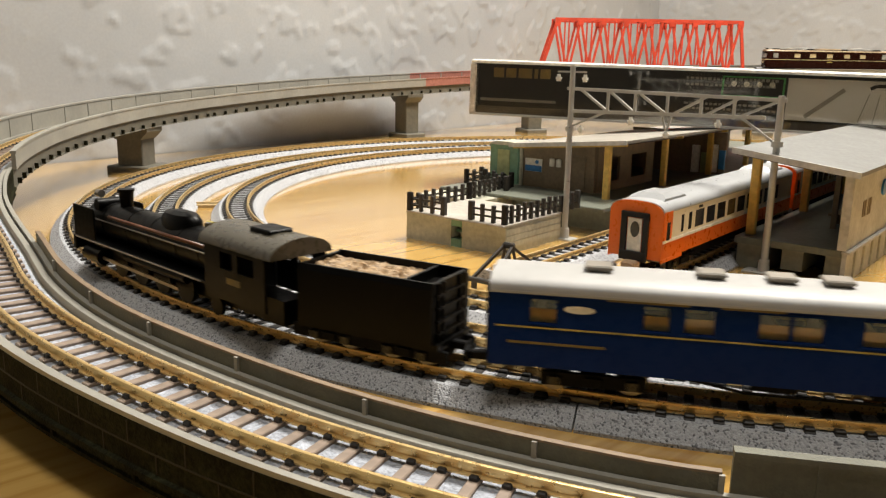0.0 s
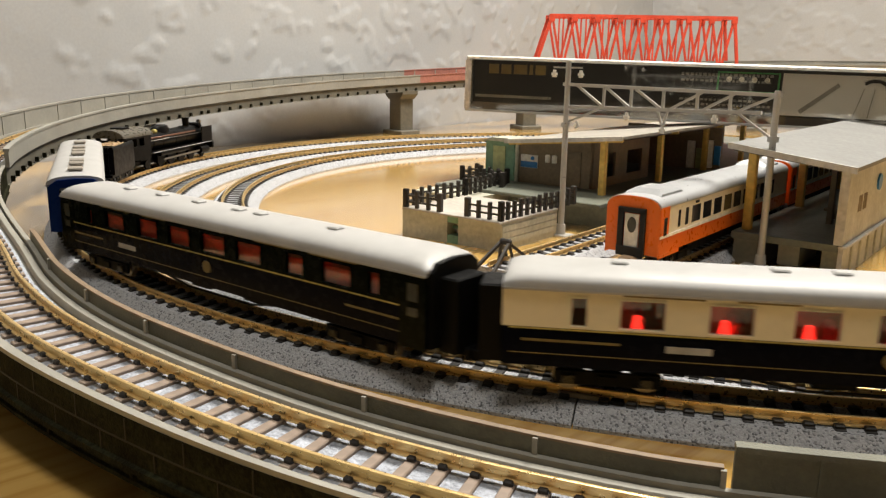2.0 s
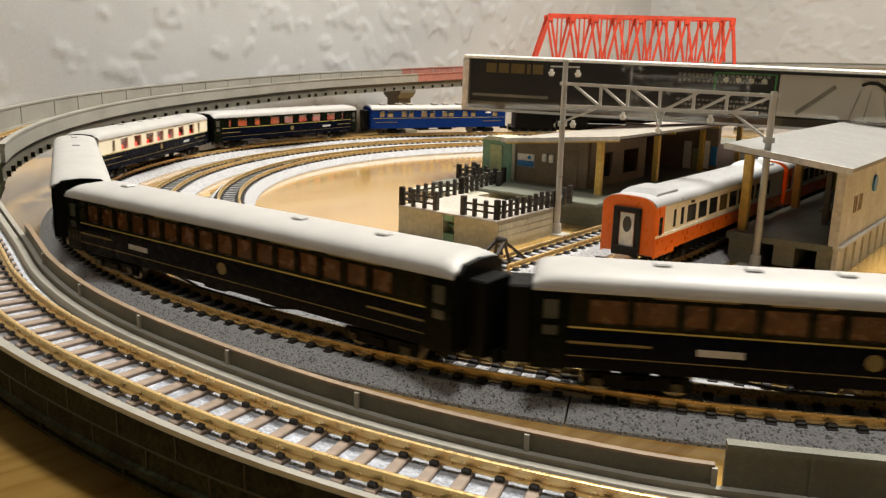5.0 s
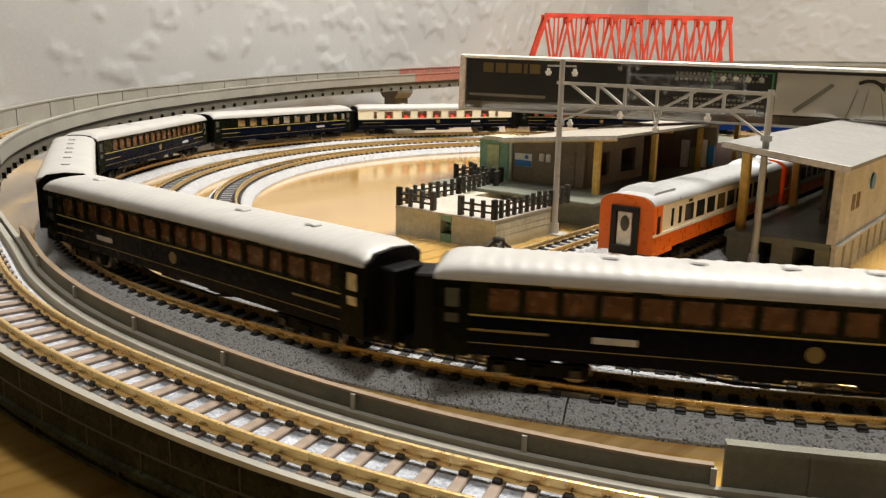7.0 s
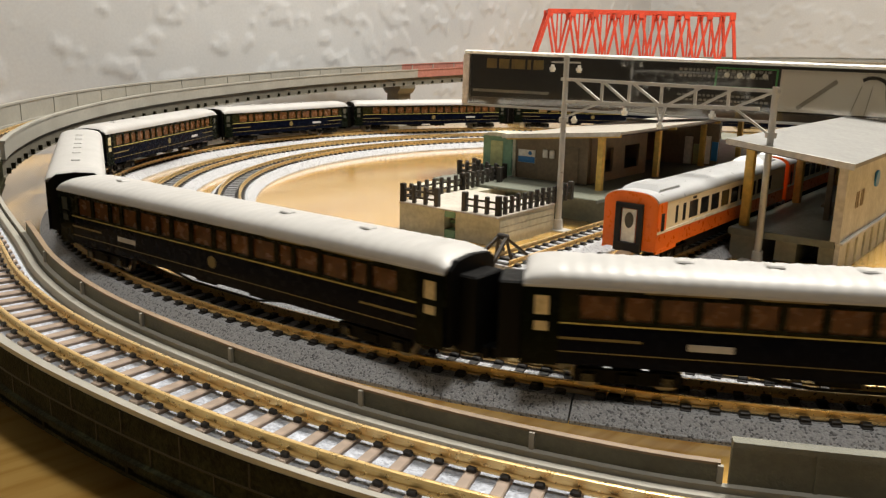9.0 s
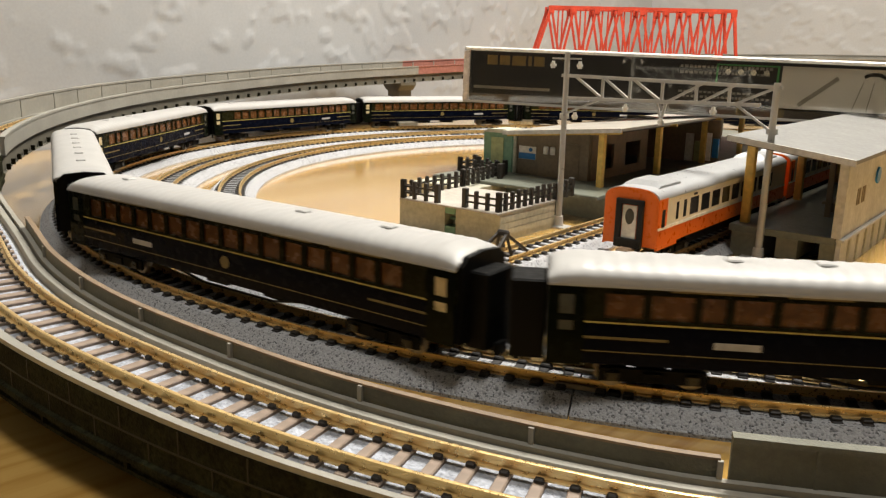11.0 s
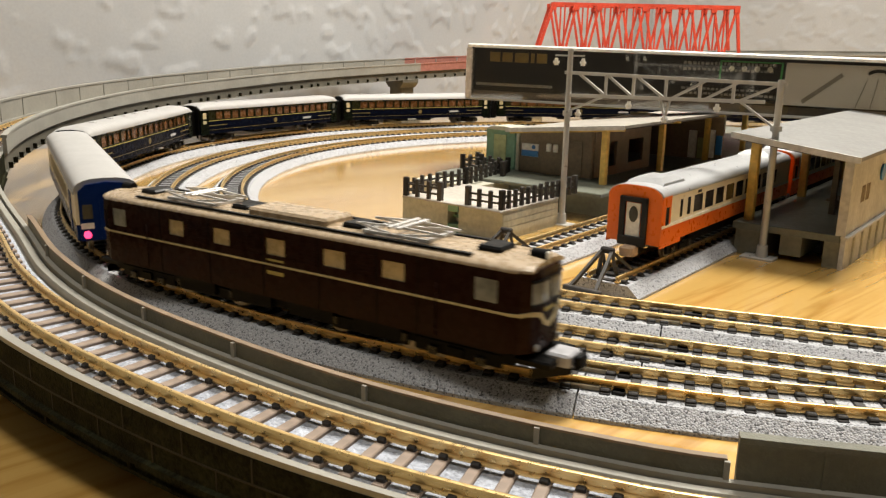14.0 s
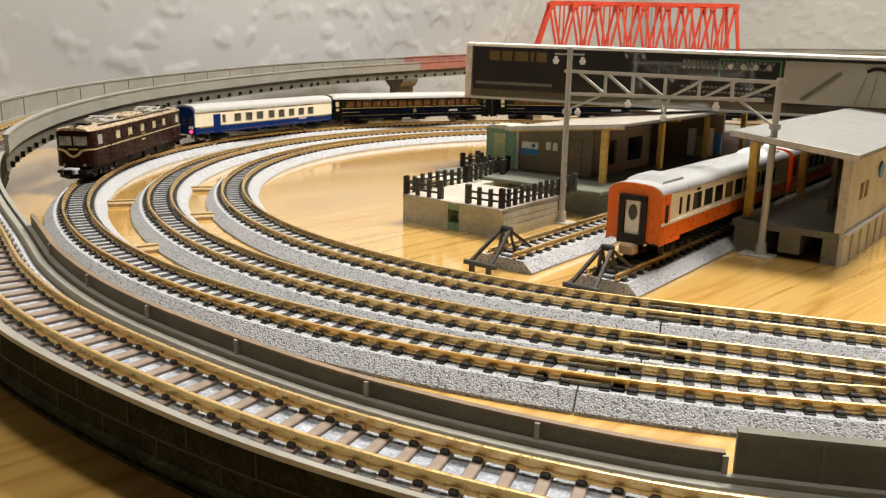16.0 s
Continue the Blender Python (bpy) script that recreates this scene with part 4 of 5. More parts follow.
        part("headlamp_lens", Shape().rod((x + e * 4.2, 0, 32.0), (x + e * 4.5, 0, 32.0), 1.15, 12), M["white"], cab)
        part("pilot_deck", Shape().box(min(x, x + e * 9), max(x, x + e * 9), -7, 7, 10.2, 11.6, 0.4), M["steam_black"], car)
        part("snow_plough", Shape().prism([(x + e * 5, 7.5), (x + e * 11, 0), (x + e * 5, -7.5)], "z", 7.6, 9.8), M["steam_black"], car)
        part("coupler_box", Shape().box(min(x + e * 6, x + e * 11.5), max(x + e * 6, x + e * 11.5), -3.2, 3.2, 10.0, 12.6, 0.5), M["board_grey"], car, "pale grey coupler box")
        part("number_bar", Shape().box(min(x + e * 4.9, x + e * 5.15), max(x + e * 4.9, x + e * 5.15), -2.4, 2.4, 20.9, 21.7), M["gold"], cab)
        coupler(car, x + e * 7, x + e * 12)
        bogie(car, e * (L / 2 - 18), 12, 2.4)
        bogie(car, e * (L / 2 - 42), 20, 3.8)
    rings = []
    for x in (-L / 2 + 0.5, -L / 2 + 4, L / 2 - 4, L / 2 - 0.5):
        k = 0.8 if abs(x) > L / 2 - 3 else 1
        rings.append([(x, (H + 0.2) * k, 29.9)] + [(x, (H + 0.2) * k * math.cos(a), 30.1 + 1.9 * k * math.sin(a)) for a in [math.pi * i / 10 for i in range(11)]] + [(x, -(H + 0.2) * k, 29.9)])
    top = part("roof", Shape().loft(rings), M["loco_roof"], car)
    part("roof_monitor", Shape().box(-13, 13, -5.2, 5.2, 31.4, 33.4, 0.6), M["loco_roof"], top)
    for x in (-19, 18, -56, 54):
        part("roof_box", Shape().box(x - 3, x + 3, -3.4, 3.4, 31.2, 33.0, 0.5), M["steam_black"], top)
    part("walkway", Shape().box(-54, 54, 6.4, 7.4, 31.5, 31.9).box(-54, 54, -7.4, -6.4, 31.5, 31.9), M["steam_black"], top)
    for px in (-33, 34):
        pan = part("pantograph", Shape().box(px - 9, px + 9, -5.5, -4.6, 32.0, 32.7).box(px - 9, px + 9, 4.6, 5.5, 32.0, 32.7).box(px - 9, px - 8, -5.5, 5.5, 32.0, 32.7).box(px + 8, px + 9, -5.5, 5.5, 32.0, 32.7), M["pantograph"], car)
        for y in (-5, 5):
            for e in (-1, 1):
                part("arm", Shape().beam((px + e * 2, y, 32.7), (px + e * 12, y * 0.7, 33.6), 0.5, 0.5).beam((px + e * 12, y * 0.7, 33.6), (px, y * 0.8, 34.2), 0.45, 0.45), M["pantograph"], pan)
        for dx in (-1.2, 1.2):
            part("collector_strip", Shape().box(px + dx - 0.5, px + dx + 0.5, -6.2, 6.2, 34.0, 34.5, 0.1), M["pantograph"], pan)
        for dx in (-7, 7):
            for y in (-4, 4):
                part("insulator", Shape().rod((px + dx, y, 31.0), (px + dx, y, 32.1), 0.8, 8), M["white"], pan)
    part("underframe", Shape().box(-L / 2 + 4, L / 2 - 4, -7, 7, 9.5, 12.6), M["under"], car)
    return car


def steam_loco():
    """Engine, its front at +x."""
    car = empty("steam_locomotive", "black steam locomotive with smoke deflectors", "locomotive")
    zc = RAIL + 15.4
    part("boiler", Shape().rod((-36, 0, zc), (45, 0, zc), 5.9, 24).rod((45, 0, zc), (46.2, 0, zc), 5.2, 24, 4.4), M["steam_black"], car)
    for x in (-24, -12, 4, 18, 34):
        part("boiler_band", Shape().rod((x - 0.3, 0, zc), (x + 0.3, 0, zc), 6.05, 24), M["steam_black"], car)
    part("smokebox_door", Shape().rod((46.2, 0, zc), (47.3, 0, zc), 4.0, 18, 2.6).rod((47.3, 0, zc), (48, 0, zc), 0.5, 8), M["steam_black"], car)
    part("chimney", Shape().rod((28, 0, zc + 5), (28, 0, zc + 10.6), 1.9, 14, 2.3).rod((28, 0, zc + 10.6), (28, 0, zc + 11.4), 2.6, 14), M["steam_black"], car)
    part("dome", Shape().loft([[(-6 + r * 2.1 * math.cos(a), r * math.sin(a), zc + h) for a in [2 * math.pi * i / 18 for i in range(18)]] for r, h in ((4.4, 3.4), (4.3, 6.6), (3.5, 8.4), (1.5, 9.2))]), M["steam_black"], car)
    part("feed_heater", Shape().rod((38, -5.4, zc + 5.6), (38, 5.4, zc + 5.6), 1.9, 12), M["steam_black"], car)
    for x in (-22, -26):
        part("safety_valve", Shape().rod((x, 1, zc + 5), (x, 1, zc + 8), 0.9, 10), M["wheel"], car)
    part("generator", Shape().rod((-19, -2.6, zc + 6), (-16, -2.6, zc + 6), 1.3, 10), M["gold"], car, "brass coloured generator")
    for side in (-1, 1):
        part("steam_pipe", Shape().rod((30, side * 5.4, zc + 2.6), (-30, side * 5.4, zc + 2.6), 0.6, 6), M["pipe_brown"], car, "brown boiler side pipe")
    part("running_board", Shape().box(-36, 50, -8.7, 8.7, RAIL + 9.4, RAIL + 10.2, 0.2), M["steam_black"], car)
    for side in (-1, 1):
        part("board_edge", Shape().box(-30, 48, side * 8.75 - 0.1, side * 8.75 + 0.1, RAIL + 9.6, RAIL + 10.0), M["board_grey"], car, "pale footplate edge line")
        part("smoke_deflector", Shape().box(34, 49, side * 8.2 - 0.3, side * 8.2 + 0.3, RAIL + 10.2, RAIL + 20.4, 0.15), M["steam_black"], car)
        part("air_tank", Shape().rod((-20, side * 6.8, RAIL + 8.0), (16, side * 6.8, RAIL + 8.0), 1.4, 10), M["steam_black"], car)
        part("cylinder", Shape().rod((31, side * 7.0, RAIL + 5.2), (42, side * 7.0, RAIL + 5.2), 2.6, 14), M["steam_black"], car)
        part("connecting_rod", Shape().beam((34, side * 7.4, RAIL + 5.0), (-16, side * 7.4, RAIL + 4.4), 0.6, 1.0), M["wheel"], car)
        for x in (23, 10, -3, -16):
            part("driving_wheel", Shape().rod((x, side * 4.2, RAIL + 4.7), (x, side * 5.6, RAIL + 4.7), 4.7, 22), M["steam_black"], car)
        for x in (39, -32):
            part("small_wheel", Shape().rod((x, side * 4.2, RAIL + 2.9), (x, side * 5.4, RAIL + 2.9), 2.9, 16), M["steam_black"], car)
        part("cab_side", wall_with_openings(27, side * 8.9 - 0.4, side * 8.9 + 0.4, RAIL + 7.5, RAIL + 21.5, RAIL + 15.5, RAIL + 20, [(-9, -2), (0.5, 6)]), M["steam_black"], car, m=at(-47, 0))
        part("handrail", Shape().rod((-30, side * 6.3, zc + 1.2), (40, side * 6.3, zc + 1.2), 0.25, 5), M["wheel"], car)
    part("frame", Shape().box(-60, 46, -3.5, 3.5, RAIL + 3, RAIL + 9.4), M["steam_black"], car)
    part("firebox", Shape().box(-44, -30, -7, 7, RAIL + 6, zc + 5.4, 1.5), M["steam_black"], car)
    rings = [[(x, 9.4, RAIL + 21.0)] + [(x, 9.4 * math.cos(a), RAIL + 21.2 + 4.4 * math.sin(a)) for a in [math.pi * i / 12 for i in range(13)]] + [(x, -9.4, RAIL + 21.0)] for x in (-63, -31)]
    roof = part("cab_roof", Shape().loft([[(p[0], p[1], p[2]) for p in r] for r in rings]), M["cab_grey"], car, "dark grey cab roof")
    part("roof_hatch", Shape().box(-55, -46, -3.5, 3.5, RAIL + 25.2, RAIL + 26.4, 0.3), M["steam_black"], roof)
    part("cab_front", Shape().box(-35, -34, -8.6, 8.6, RAIL + 9.5, RAIL + 21.5), M["steam_black"], car)
    part("buffer_beam", Shape().box(50, 52, -8, 8, RAIL + 5.0, RAIL + 9.8, 0.3), M["steam_black"], car)
    part("front_step", Shape().box(46, 50, -6, 6, RAIL + 9.0, RAIL + 12, 0.5), M["steam_black"], car)
    part("headlamp", Shape().rod((48.5, 0, RAIL + 23), (46, 0, RAIL + 23), 1.3, 12), M["wheel"], car)
    part("number_plate", Shape().box(-50, -44, 9.3, 9.45, RAIL + 12, RAIL + 13.6), M["print_gold"], car)
    coupler(car, 52, 55)
    return car


def tender():
    L = 37.0
    car = empty("tender", "black coal tender behind the steam locomotive", "tender")
    part("tank", Shape().prism([(-9, RAIL + 6), (9, RAIL + 6), (9, RAIL + 19), (8.4, RAIL + 20.4), (7.8, RAIL + 20.4), (7.8, RAIL + 17.6), (-7.8, RAIL + 17.6), (-7.8, RAIL + 20.4), (-8.4, RAIL + 20.4), (-9, RAIL + 19)], "x", -L / 2, L / 2), M["steam_black"], car)
    for x0, x1 in ((-L / 2, -L / 2 + 1), (L / 2 - 1, L / 2), (-11, -10.2)):
        part("bunker_end", Shape().box(x0, x1, -7.8, 7.8, RAIL + 17.5, RAIL + 20.2), M["steam_black"], car)
    nx, ny = 26, 16
    v = [(-10 + (L / 2 + 9) * i / nx, -7.6 + 15.2 * j / ny, RAIL + 17.7 + 1.6 * (1 + noise.noise(Vector((i * 0.9, j * 0.9, 3)))) * (0.6 + 0.4 * math.sin(math.pi * j / ny))) for j in range(ny + 1) for i in range(nx + 1)]
    part("coal", Shape().add(v, [(j * (nx + 1) + i, j * (nx + 1) + i + 1, (j + 1) * (nx + 1) + i + 1, (j + 1) * (nx + 1) + i) for j in range(ny) for i in range(nx)]), M["coal"], car, "brown lumps of model coal")
    part("frame", Shape().box(-L / 2 - 1, L / 2 + 1, -8, 8, RAIL + 4.6, RAIL + 6.2), M["steam_black"], car)
    for x in (-10.5, 10.5):
        bogie(car, x, 9, 2.9)
    for side in (-1, 1):
        part("ladder", Shape().box(-L / 2 - 0.6, -L / 2, side * 6 - 0.3, side * 6 + 0.3, RAIL + 6, RAIL + 20).box(-L / 2 - 0.6, -L / 2, side * 4 - 0.3, side * 4 + 0.3, RAIL + 6, RAIL + 20), M["steam_black"], car)
    for z in (8, 11, 14, 17):
        part("lamp_iron", Shape().box(-L / 2 - 0.7, -L / 2, -7, 7, RAIL + z, RAIL + z + 0.5), M["steam_black"], car)
    coupler(car, -L / 2, -L / 2 - 4.5)
    return car


# places of the couplings behind the tender's, mm along the line at 0 s
GAPS = [132.7, -18.7, -182.9, -345.5, -503.6, -665.0, -808.5, -969.0, -1132.1, -1299.0, -1455.0, -1614.0, -1777.0, -1946.8]
TRAIN = []


def make_train():
    TRAIN.append((steam_loco(), 235.5, 40.0))
    TRAIN.append((tender(), 153.5, 21.0))
    for k in range(13):
        a, b = GAPS[k], GAPS[k + 1]
        L, shift = a - b - 11.5, -3.5
        if k == 0:
            L, shift = 133.0, 0.0
            w = [(-58.8, -54), (-51.4, -46), (-38.2, -32.8), (-31.4, -26.4), (-19.4, -13.4), (-11.0, -5.8), (1.4, 6.9), (7.6, 13.2), (21.6, 27.2), (30.2, 35.2), (52.6, 58)]
            car = coach("dark blue coach with a cream roof and roof vents", L, "blue", "blue", w, vents=[44.6, 21.9, 8.2, -2.6, -27.3, -37.3, -52.6], curtain="blind_cream", seats="ivory", round_ends=False, crest=False, vestibule=False, lift=2.6, end="blue", mail=True)
        elif k == 1:
            w = [(p - 1.5, q - 1.5) for p, q in [(41.3, 51.5), (24.2, 34), (8.9, 18.7), (-6.5, 3.5), (-21.0, -11.2), (-36.6, -30.6), (-52.6, -43.2), (59, 61.6), (-61.4, -58.2)]]
            car = coach("dark green dining coach with red curtains behind large windows", L, "coach_green", "navy", w, curtain="window_red", seats="window_red", table_lamps="lamp_red", vents=[50, 33, 15, -3, -12, -40])
        elif k == 2:
            w = [(p - 2.5, q - 2.5) for p, q in [(45.6, 54.3), (28.6, 37), (12.5, 21), (-3, 5.6), (-17.8, -8.6), (-33, -24.4), (-49, -41), (61, 64), (-59, -56)]]
            car = coach("cream and dark green saloon coach with red seats", L, "ivory", "navy", w, seats="window_red", table_lamps="lamp_red", vents=[52, 20, 8, -6, -30], vestibule=False, waist=20.9)
        elif k == 3:
            w = [(p - 1.0, q - 1.0) for p, q in [(62.4, 67), (52.8, 57.6), (41.4, 45.2), (32.8, 36.5), (19, 26), (7.4, 14.6), (-4.2, 3.4), (-15.2, -8), (-27.2, -19.8), (-38.4, -30.8), (-49.6, -42)]]
            car = coach("dark green coach with a white roof and lit windows", L, "coach_green", "navy", w, curtain="window_warm", seats="window_brown", vents=[60, 56, 20])
        elif k == 12:
            L, shift = 149.0, 1.3
            w = [(43.7, 50.9), (32.2, 39.2), (20.8, 27.4), (9.1, 15.8), (-2.2, 4.6), (-15, -7.8), (-26.4, -19.5), (-37.9, -31), (-49.7, -46.2)]
            car = coach("cream coach with a blue lower side and blue rear end", L, "ivory", "blue", w, pane="window_grey", end="blue", lines="gold", round_ends=False, door_x=-54.6, tail=True, crest=False, vestibule=False, tall=False, lift=1.4, split=17.6, w0=19.0, w1=24.6, gangs=(2.7, 2.7))
        else:
            if k == 11:
                L, shift = L + 3.0, -7.5
            # pairs of wide panels and a narrow one, in a pattern that varies from coach to coach
            widths = [(7.4, 5.4, 6.6), (6.2, 6.2, 6.2), (8.2, 4.6, 7.4)][k % 3]
            w, x, i = [], L / 2 - 11.5, k
            while x > -L / 2 + 17:
                d = widths[i % 3]
                w.append((x - d, x))
                x -= d + 1.5
                i += 1
            # cream door panes from k = 6 on have a bright reflection painted in
            car = coach("dark olive and navy sleeping coach with brown window panels", L, "coach_olive", "navy", w, pane="window_brown", ribbed=k >= 6, vents=[40, 22, 4, -12, -30, -52] if k % 2 else [55, -20, -48], gangs=(7.5, 2.7) if k == 11 else (5.2, 5.2), door_pane="window_dim" if k >= 6 else "window_grey", front_pane="window_dim" if k == 9 else "window_grey")
        TRAIN.append((car, (a + b) / 2 + shift, L - 44))
    TRAIN.append((electric_loco(), GAPS[13] - 74.3, 58.0))


make_train()

# ---- station ----
# station plan: x to the right of its axis, y along its tracks; turned onto the table
STATION = at(0, 0, 0, -38.5)


def on(x, y, z=0.0, turn=0.0):
    return STATION @ at(x, y, z, turn)


def siding(x, y0, y1):
    a, b = (STATION @ Vector((x * MM, y0 * MM, 0))) / MM, (STATION @ Vector((x * MM, y1 * MM, 0))) / MM
    for i, piece in enumerate(cut(line(a, b, 6), 186)):
        ground_track(piece, "straight station track on pale grey moulded ballast", i < 2, i > 0)
    # buffer stop
    bs = empty("buffer_stop", "black plastic buffer stop at the end of the track", "buffer stop", "buffer stops", m=on(x, y0 + 1))
    for side in (-1, 1):
        part("strut", Shape().beam((side * 4.2, -13, 4.2), (side * 1.6, 1.5, 13.6), 1.0, 1.0), M["fence"], bs)
        part("brace", Shape().beam((side * 1.6, 1.5, 13.2), (side * 4.85, 9.5, 6.7), 0.9, 0.9), M["fence"], bs)
        part("upright", Shape().beam((side * 1.6, 1.2, 13.2), (side * 3.4, 2.6, 5.0), 1.0, 1.0), M["fence"], bs)
        part("spike", Shape().box(side * 3.4 - 0.7, side * 3.4 + 0.7, -13.8, -12.4, 0.0, 4.0), M["fence"], bs)
    part("cross_beam", Shape().box(-6.4, 6.4, -14.2, -12.4, 3.4, 4.8, 0.3), M["fence"], bs)
    part("head", Shape().box(-2.3, 2.3, 0.6, 2.6, 12.8, 14.6, 0.5), M["chair"], bs)
    part("base_plate", Shape().box(-6.2, 6.2, 6, 9, 4.55, 5.0, 0.2), M["fence"], bs)


siding(-152, 223, 760)
siding(-113.5, 222, 760)


def fence(points, pitch=4.6, h=7.4):
    """Paling fence along points on the platform."""
    f = empty("platform_fence", "black paling fence along the platform edge", "fence", "platform fences", m=STATION)
    for (x0, y0), (x1, y1) in zip(points, points[1:]):
        for z in (14.6, 17.2):
            part("fence_rail", Shape().beam((x0, y0, z), (x1, y1, z), 0.6, 0.8), M["fence"], f)
        n = max(1, int(math.hypot(x1 - x0, y1 - y0) / pitch))
        for i in range(n + 1):
            x, y = x0 + (x1 - x0) * i / n, y0 + (y1 - y0) * i / n
            r = 0.8 if i % n else 1.1
            part("fence_post", Shape().box(x - r, x + r, y - r, y + r, 11.9, 12 + h + (0.6 if i % n == 0 else random.uniform(-0.4, 0.4)), 0.25), M["fence"], f)


def left_platform():
    p = empty("station_platform", "grey-green plastic platform with a sloping shelter end", "platform", "platforms", m=STATION)
    # end block with a slot in its front
    part("end_block", Shape().prism([(-227, 257.5), (-203.5, 258.5), (-203.5, 264), (-198, 264), (-198, 258.8), (-177, 259.5), (-177, 301), (-227, 301)], "z", 0, 11.4), M["platform"], p)
    part("slot_plate", Shape().box(-203.4, -198.1, 258.6, 263.9, 0, 3.4).box(-203.4, -198.1, 258.6, 263.9, 8.6, 11.3).box(-203.4, -198.1, 262, 263.9, 5.6, 6.6), M["green"], p)
    for z in (2.6, 5.2, 7.8):
        part("side_board", Shape().box(-177.2, -176.7, 259.8, 300.6, z, z + 2.3), M["platform"], p)
    part("end_paving", Shape().box(-227.4, -176.6, 257.2, 301.2, 11.4, 12.2, 0.2), M["platform_top"], p)
    # main body, on blocks below an overhanging edge
    part("body", Shape().box(-258, -222, 301.4, 700, 0, 11.0), M["platform"], p)
    part("edge_slab", Shape().box(-258.5, -166, 318, 700, 11.0, 12.6, 0.3), M["slab_top"], p)
    for y in range(330, 700, 27):
        part("edge_support", Shape().box(-222, -168, y, y + 12, 0, 11.0), M["slab_top"], p)
    # building and shelter
    b = empty("station_building", "brown plastic waiting room under a pale roof", "building", m=STATION)
    part("end_wall", Shape().box(-231.8, -205, 352, 353.5, 12.3, 34.0).box(-205, -191, 354, 355.5, 12.3, 35.5), M["brown_wall"], b)
    part("corner_post", Shape().box(-233, -231, 351, 353.2, 12.3, 33.6, 0.3), M["platform"], b)
    part("door_leaf", Shape().box(-204, -196, 353.4, 354, 12.4, 30), M["brown_wall"], b)
    part("side_wall", wall_with_openings(62, -0.7, 0.7, 12.3, 36, 17, 29, [(-24, -8), (5, 22)]), M["brown_wall"], b, m=at(-191, 387, 0, 90))
    part("rear_wall", Shape().box(-231.5, -230.1, 354, 640, 12.3, 33.6), M["brown_wall"], b)
    part("inner_wall", Shape().box(-229, -170, 470, 471.5, 12.3, 37), M["brown_wall"], b)
    # added dark sheet that deepens the shade under the roof
    part("roof_shade_sheet", Shape().prism([(-229, 32.6), (-229, 33.1), (-172, 38.4), (-172, 37.9)], "y", 344, 640), M["lining_shade"], b)
    for y in (343, 405, 467, 529):
        part("shelter_post", Shape().box(-179.8, -176.8, y - 1.4, y + 1.4, 12.5, 38.4, 0.3), M["cream_post"], b, "yellow post")
        part("roof_beam", Shape().beam((-231, y, 33.0), (-169, y, 38.7), 1.6, 1.6), M["cream_post"], b)
    part("roof", Shape().prism([(-232, 33.6), (-232, 34.8), (-168, 40.6), (-168, 39.4)], "y", 341, 640), M["roof_grey"], b)
    part("roof_lip", Shape().prism([(-232, 33.0), (-232, 35.0), (-168, 40.8), (-168, 38.8)], "y", 339.6, 341), M["roof_shed"], b)
    sign = empty("station_poster", "blue and white poster on the brown wall", "poster", m=STATION)
    part("sheet", Shape().box(-229.5, -219.5, 351.4, 351.9, 20.5, 27.0), M["white"], sign)
    part("blue_half", Shape().box(-229.4, -219.6, 351.2, 351.5, 20.6, 23.6).rod((-222.4, 351.1, 25.4), (-222.4, 351.5, 25.4), 1.0, 12), M["blue_sign"], sign)
    for x in (-213.5, -209.6):
        solid("wall_lamp", Shape().box(x - 1.4, x + 1.4, 350.6, 351.9, 24, 28, 0.5), M["white"], "small cream wall lamp", "lamp", group="wall lamps", m=STATION)
    # posters and machines on the inner wall
    for x, w, z0, z1, mat, lab in ((-187.4, 4.6, 13, 29, "white", "white notice board"), (-182, 4.4, 13, 25, "cream_green", "yellow-green vending machine"), (-176.6, 4.6, 14, 30, "white", "white timetable"), (-171.6, 3.6, 16, 27, "blue_sign", "blue notice")):
        solid("notice_board", Shape().box(x - w / 2, x + w / 2, 468.4, 469.9, z0, z1, 0.2), M[mat], lab + " on the shelter wall", "notice board", group="notice boards", m=STATION)
    # green hut on the far corner
    h = empty("platform_hut", "small green hut on the platform", "hut", m=STATION)
    part("wall", Shape().box(-252, -234.5, 352, 364, 12.4, 32.5), M["green"], h)
    part("hut_door", Shape().box(-247, -239.5, 351.5, 352.2, 17, 30), M["cream_green"], h)
    part("roof", Shape().prism([(-253.2, 32.4), (-248, 34.2), (-238, 34.4), (-233.6, 32.4)], "y", 351, 365.4), M["platform"], h)
    fence([(-226, 258.6), (-208, 259.2)])
    fence([(-194, 259.6), (-178, 260.2), (-178, 316)])
    fence([(-226, 258.6), (-226, 300)])
    fence([(-226, 300), (-232, 336), (-256, 337), (-256, 350)])
    fence([(-250, 345), (-232, 343), (-226, 330)])


left_platform()


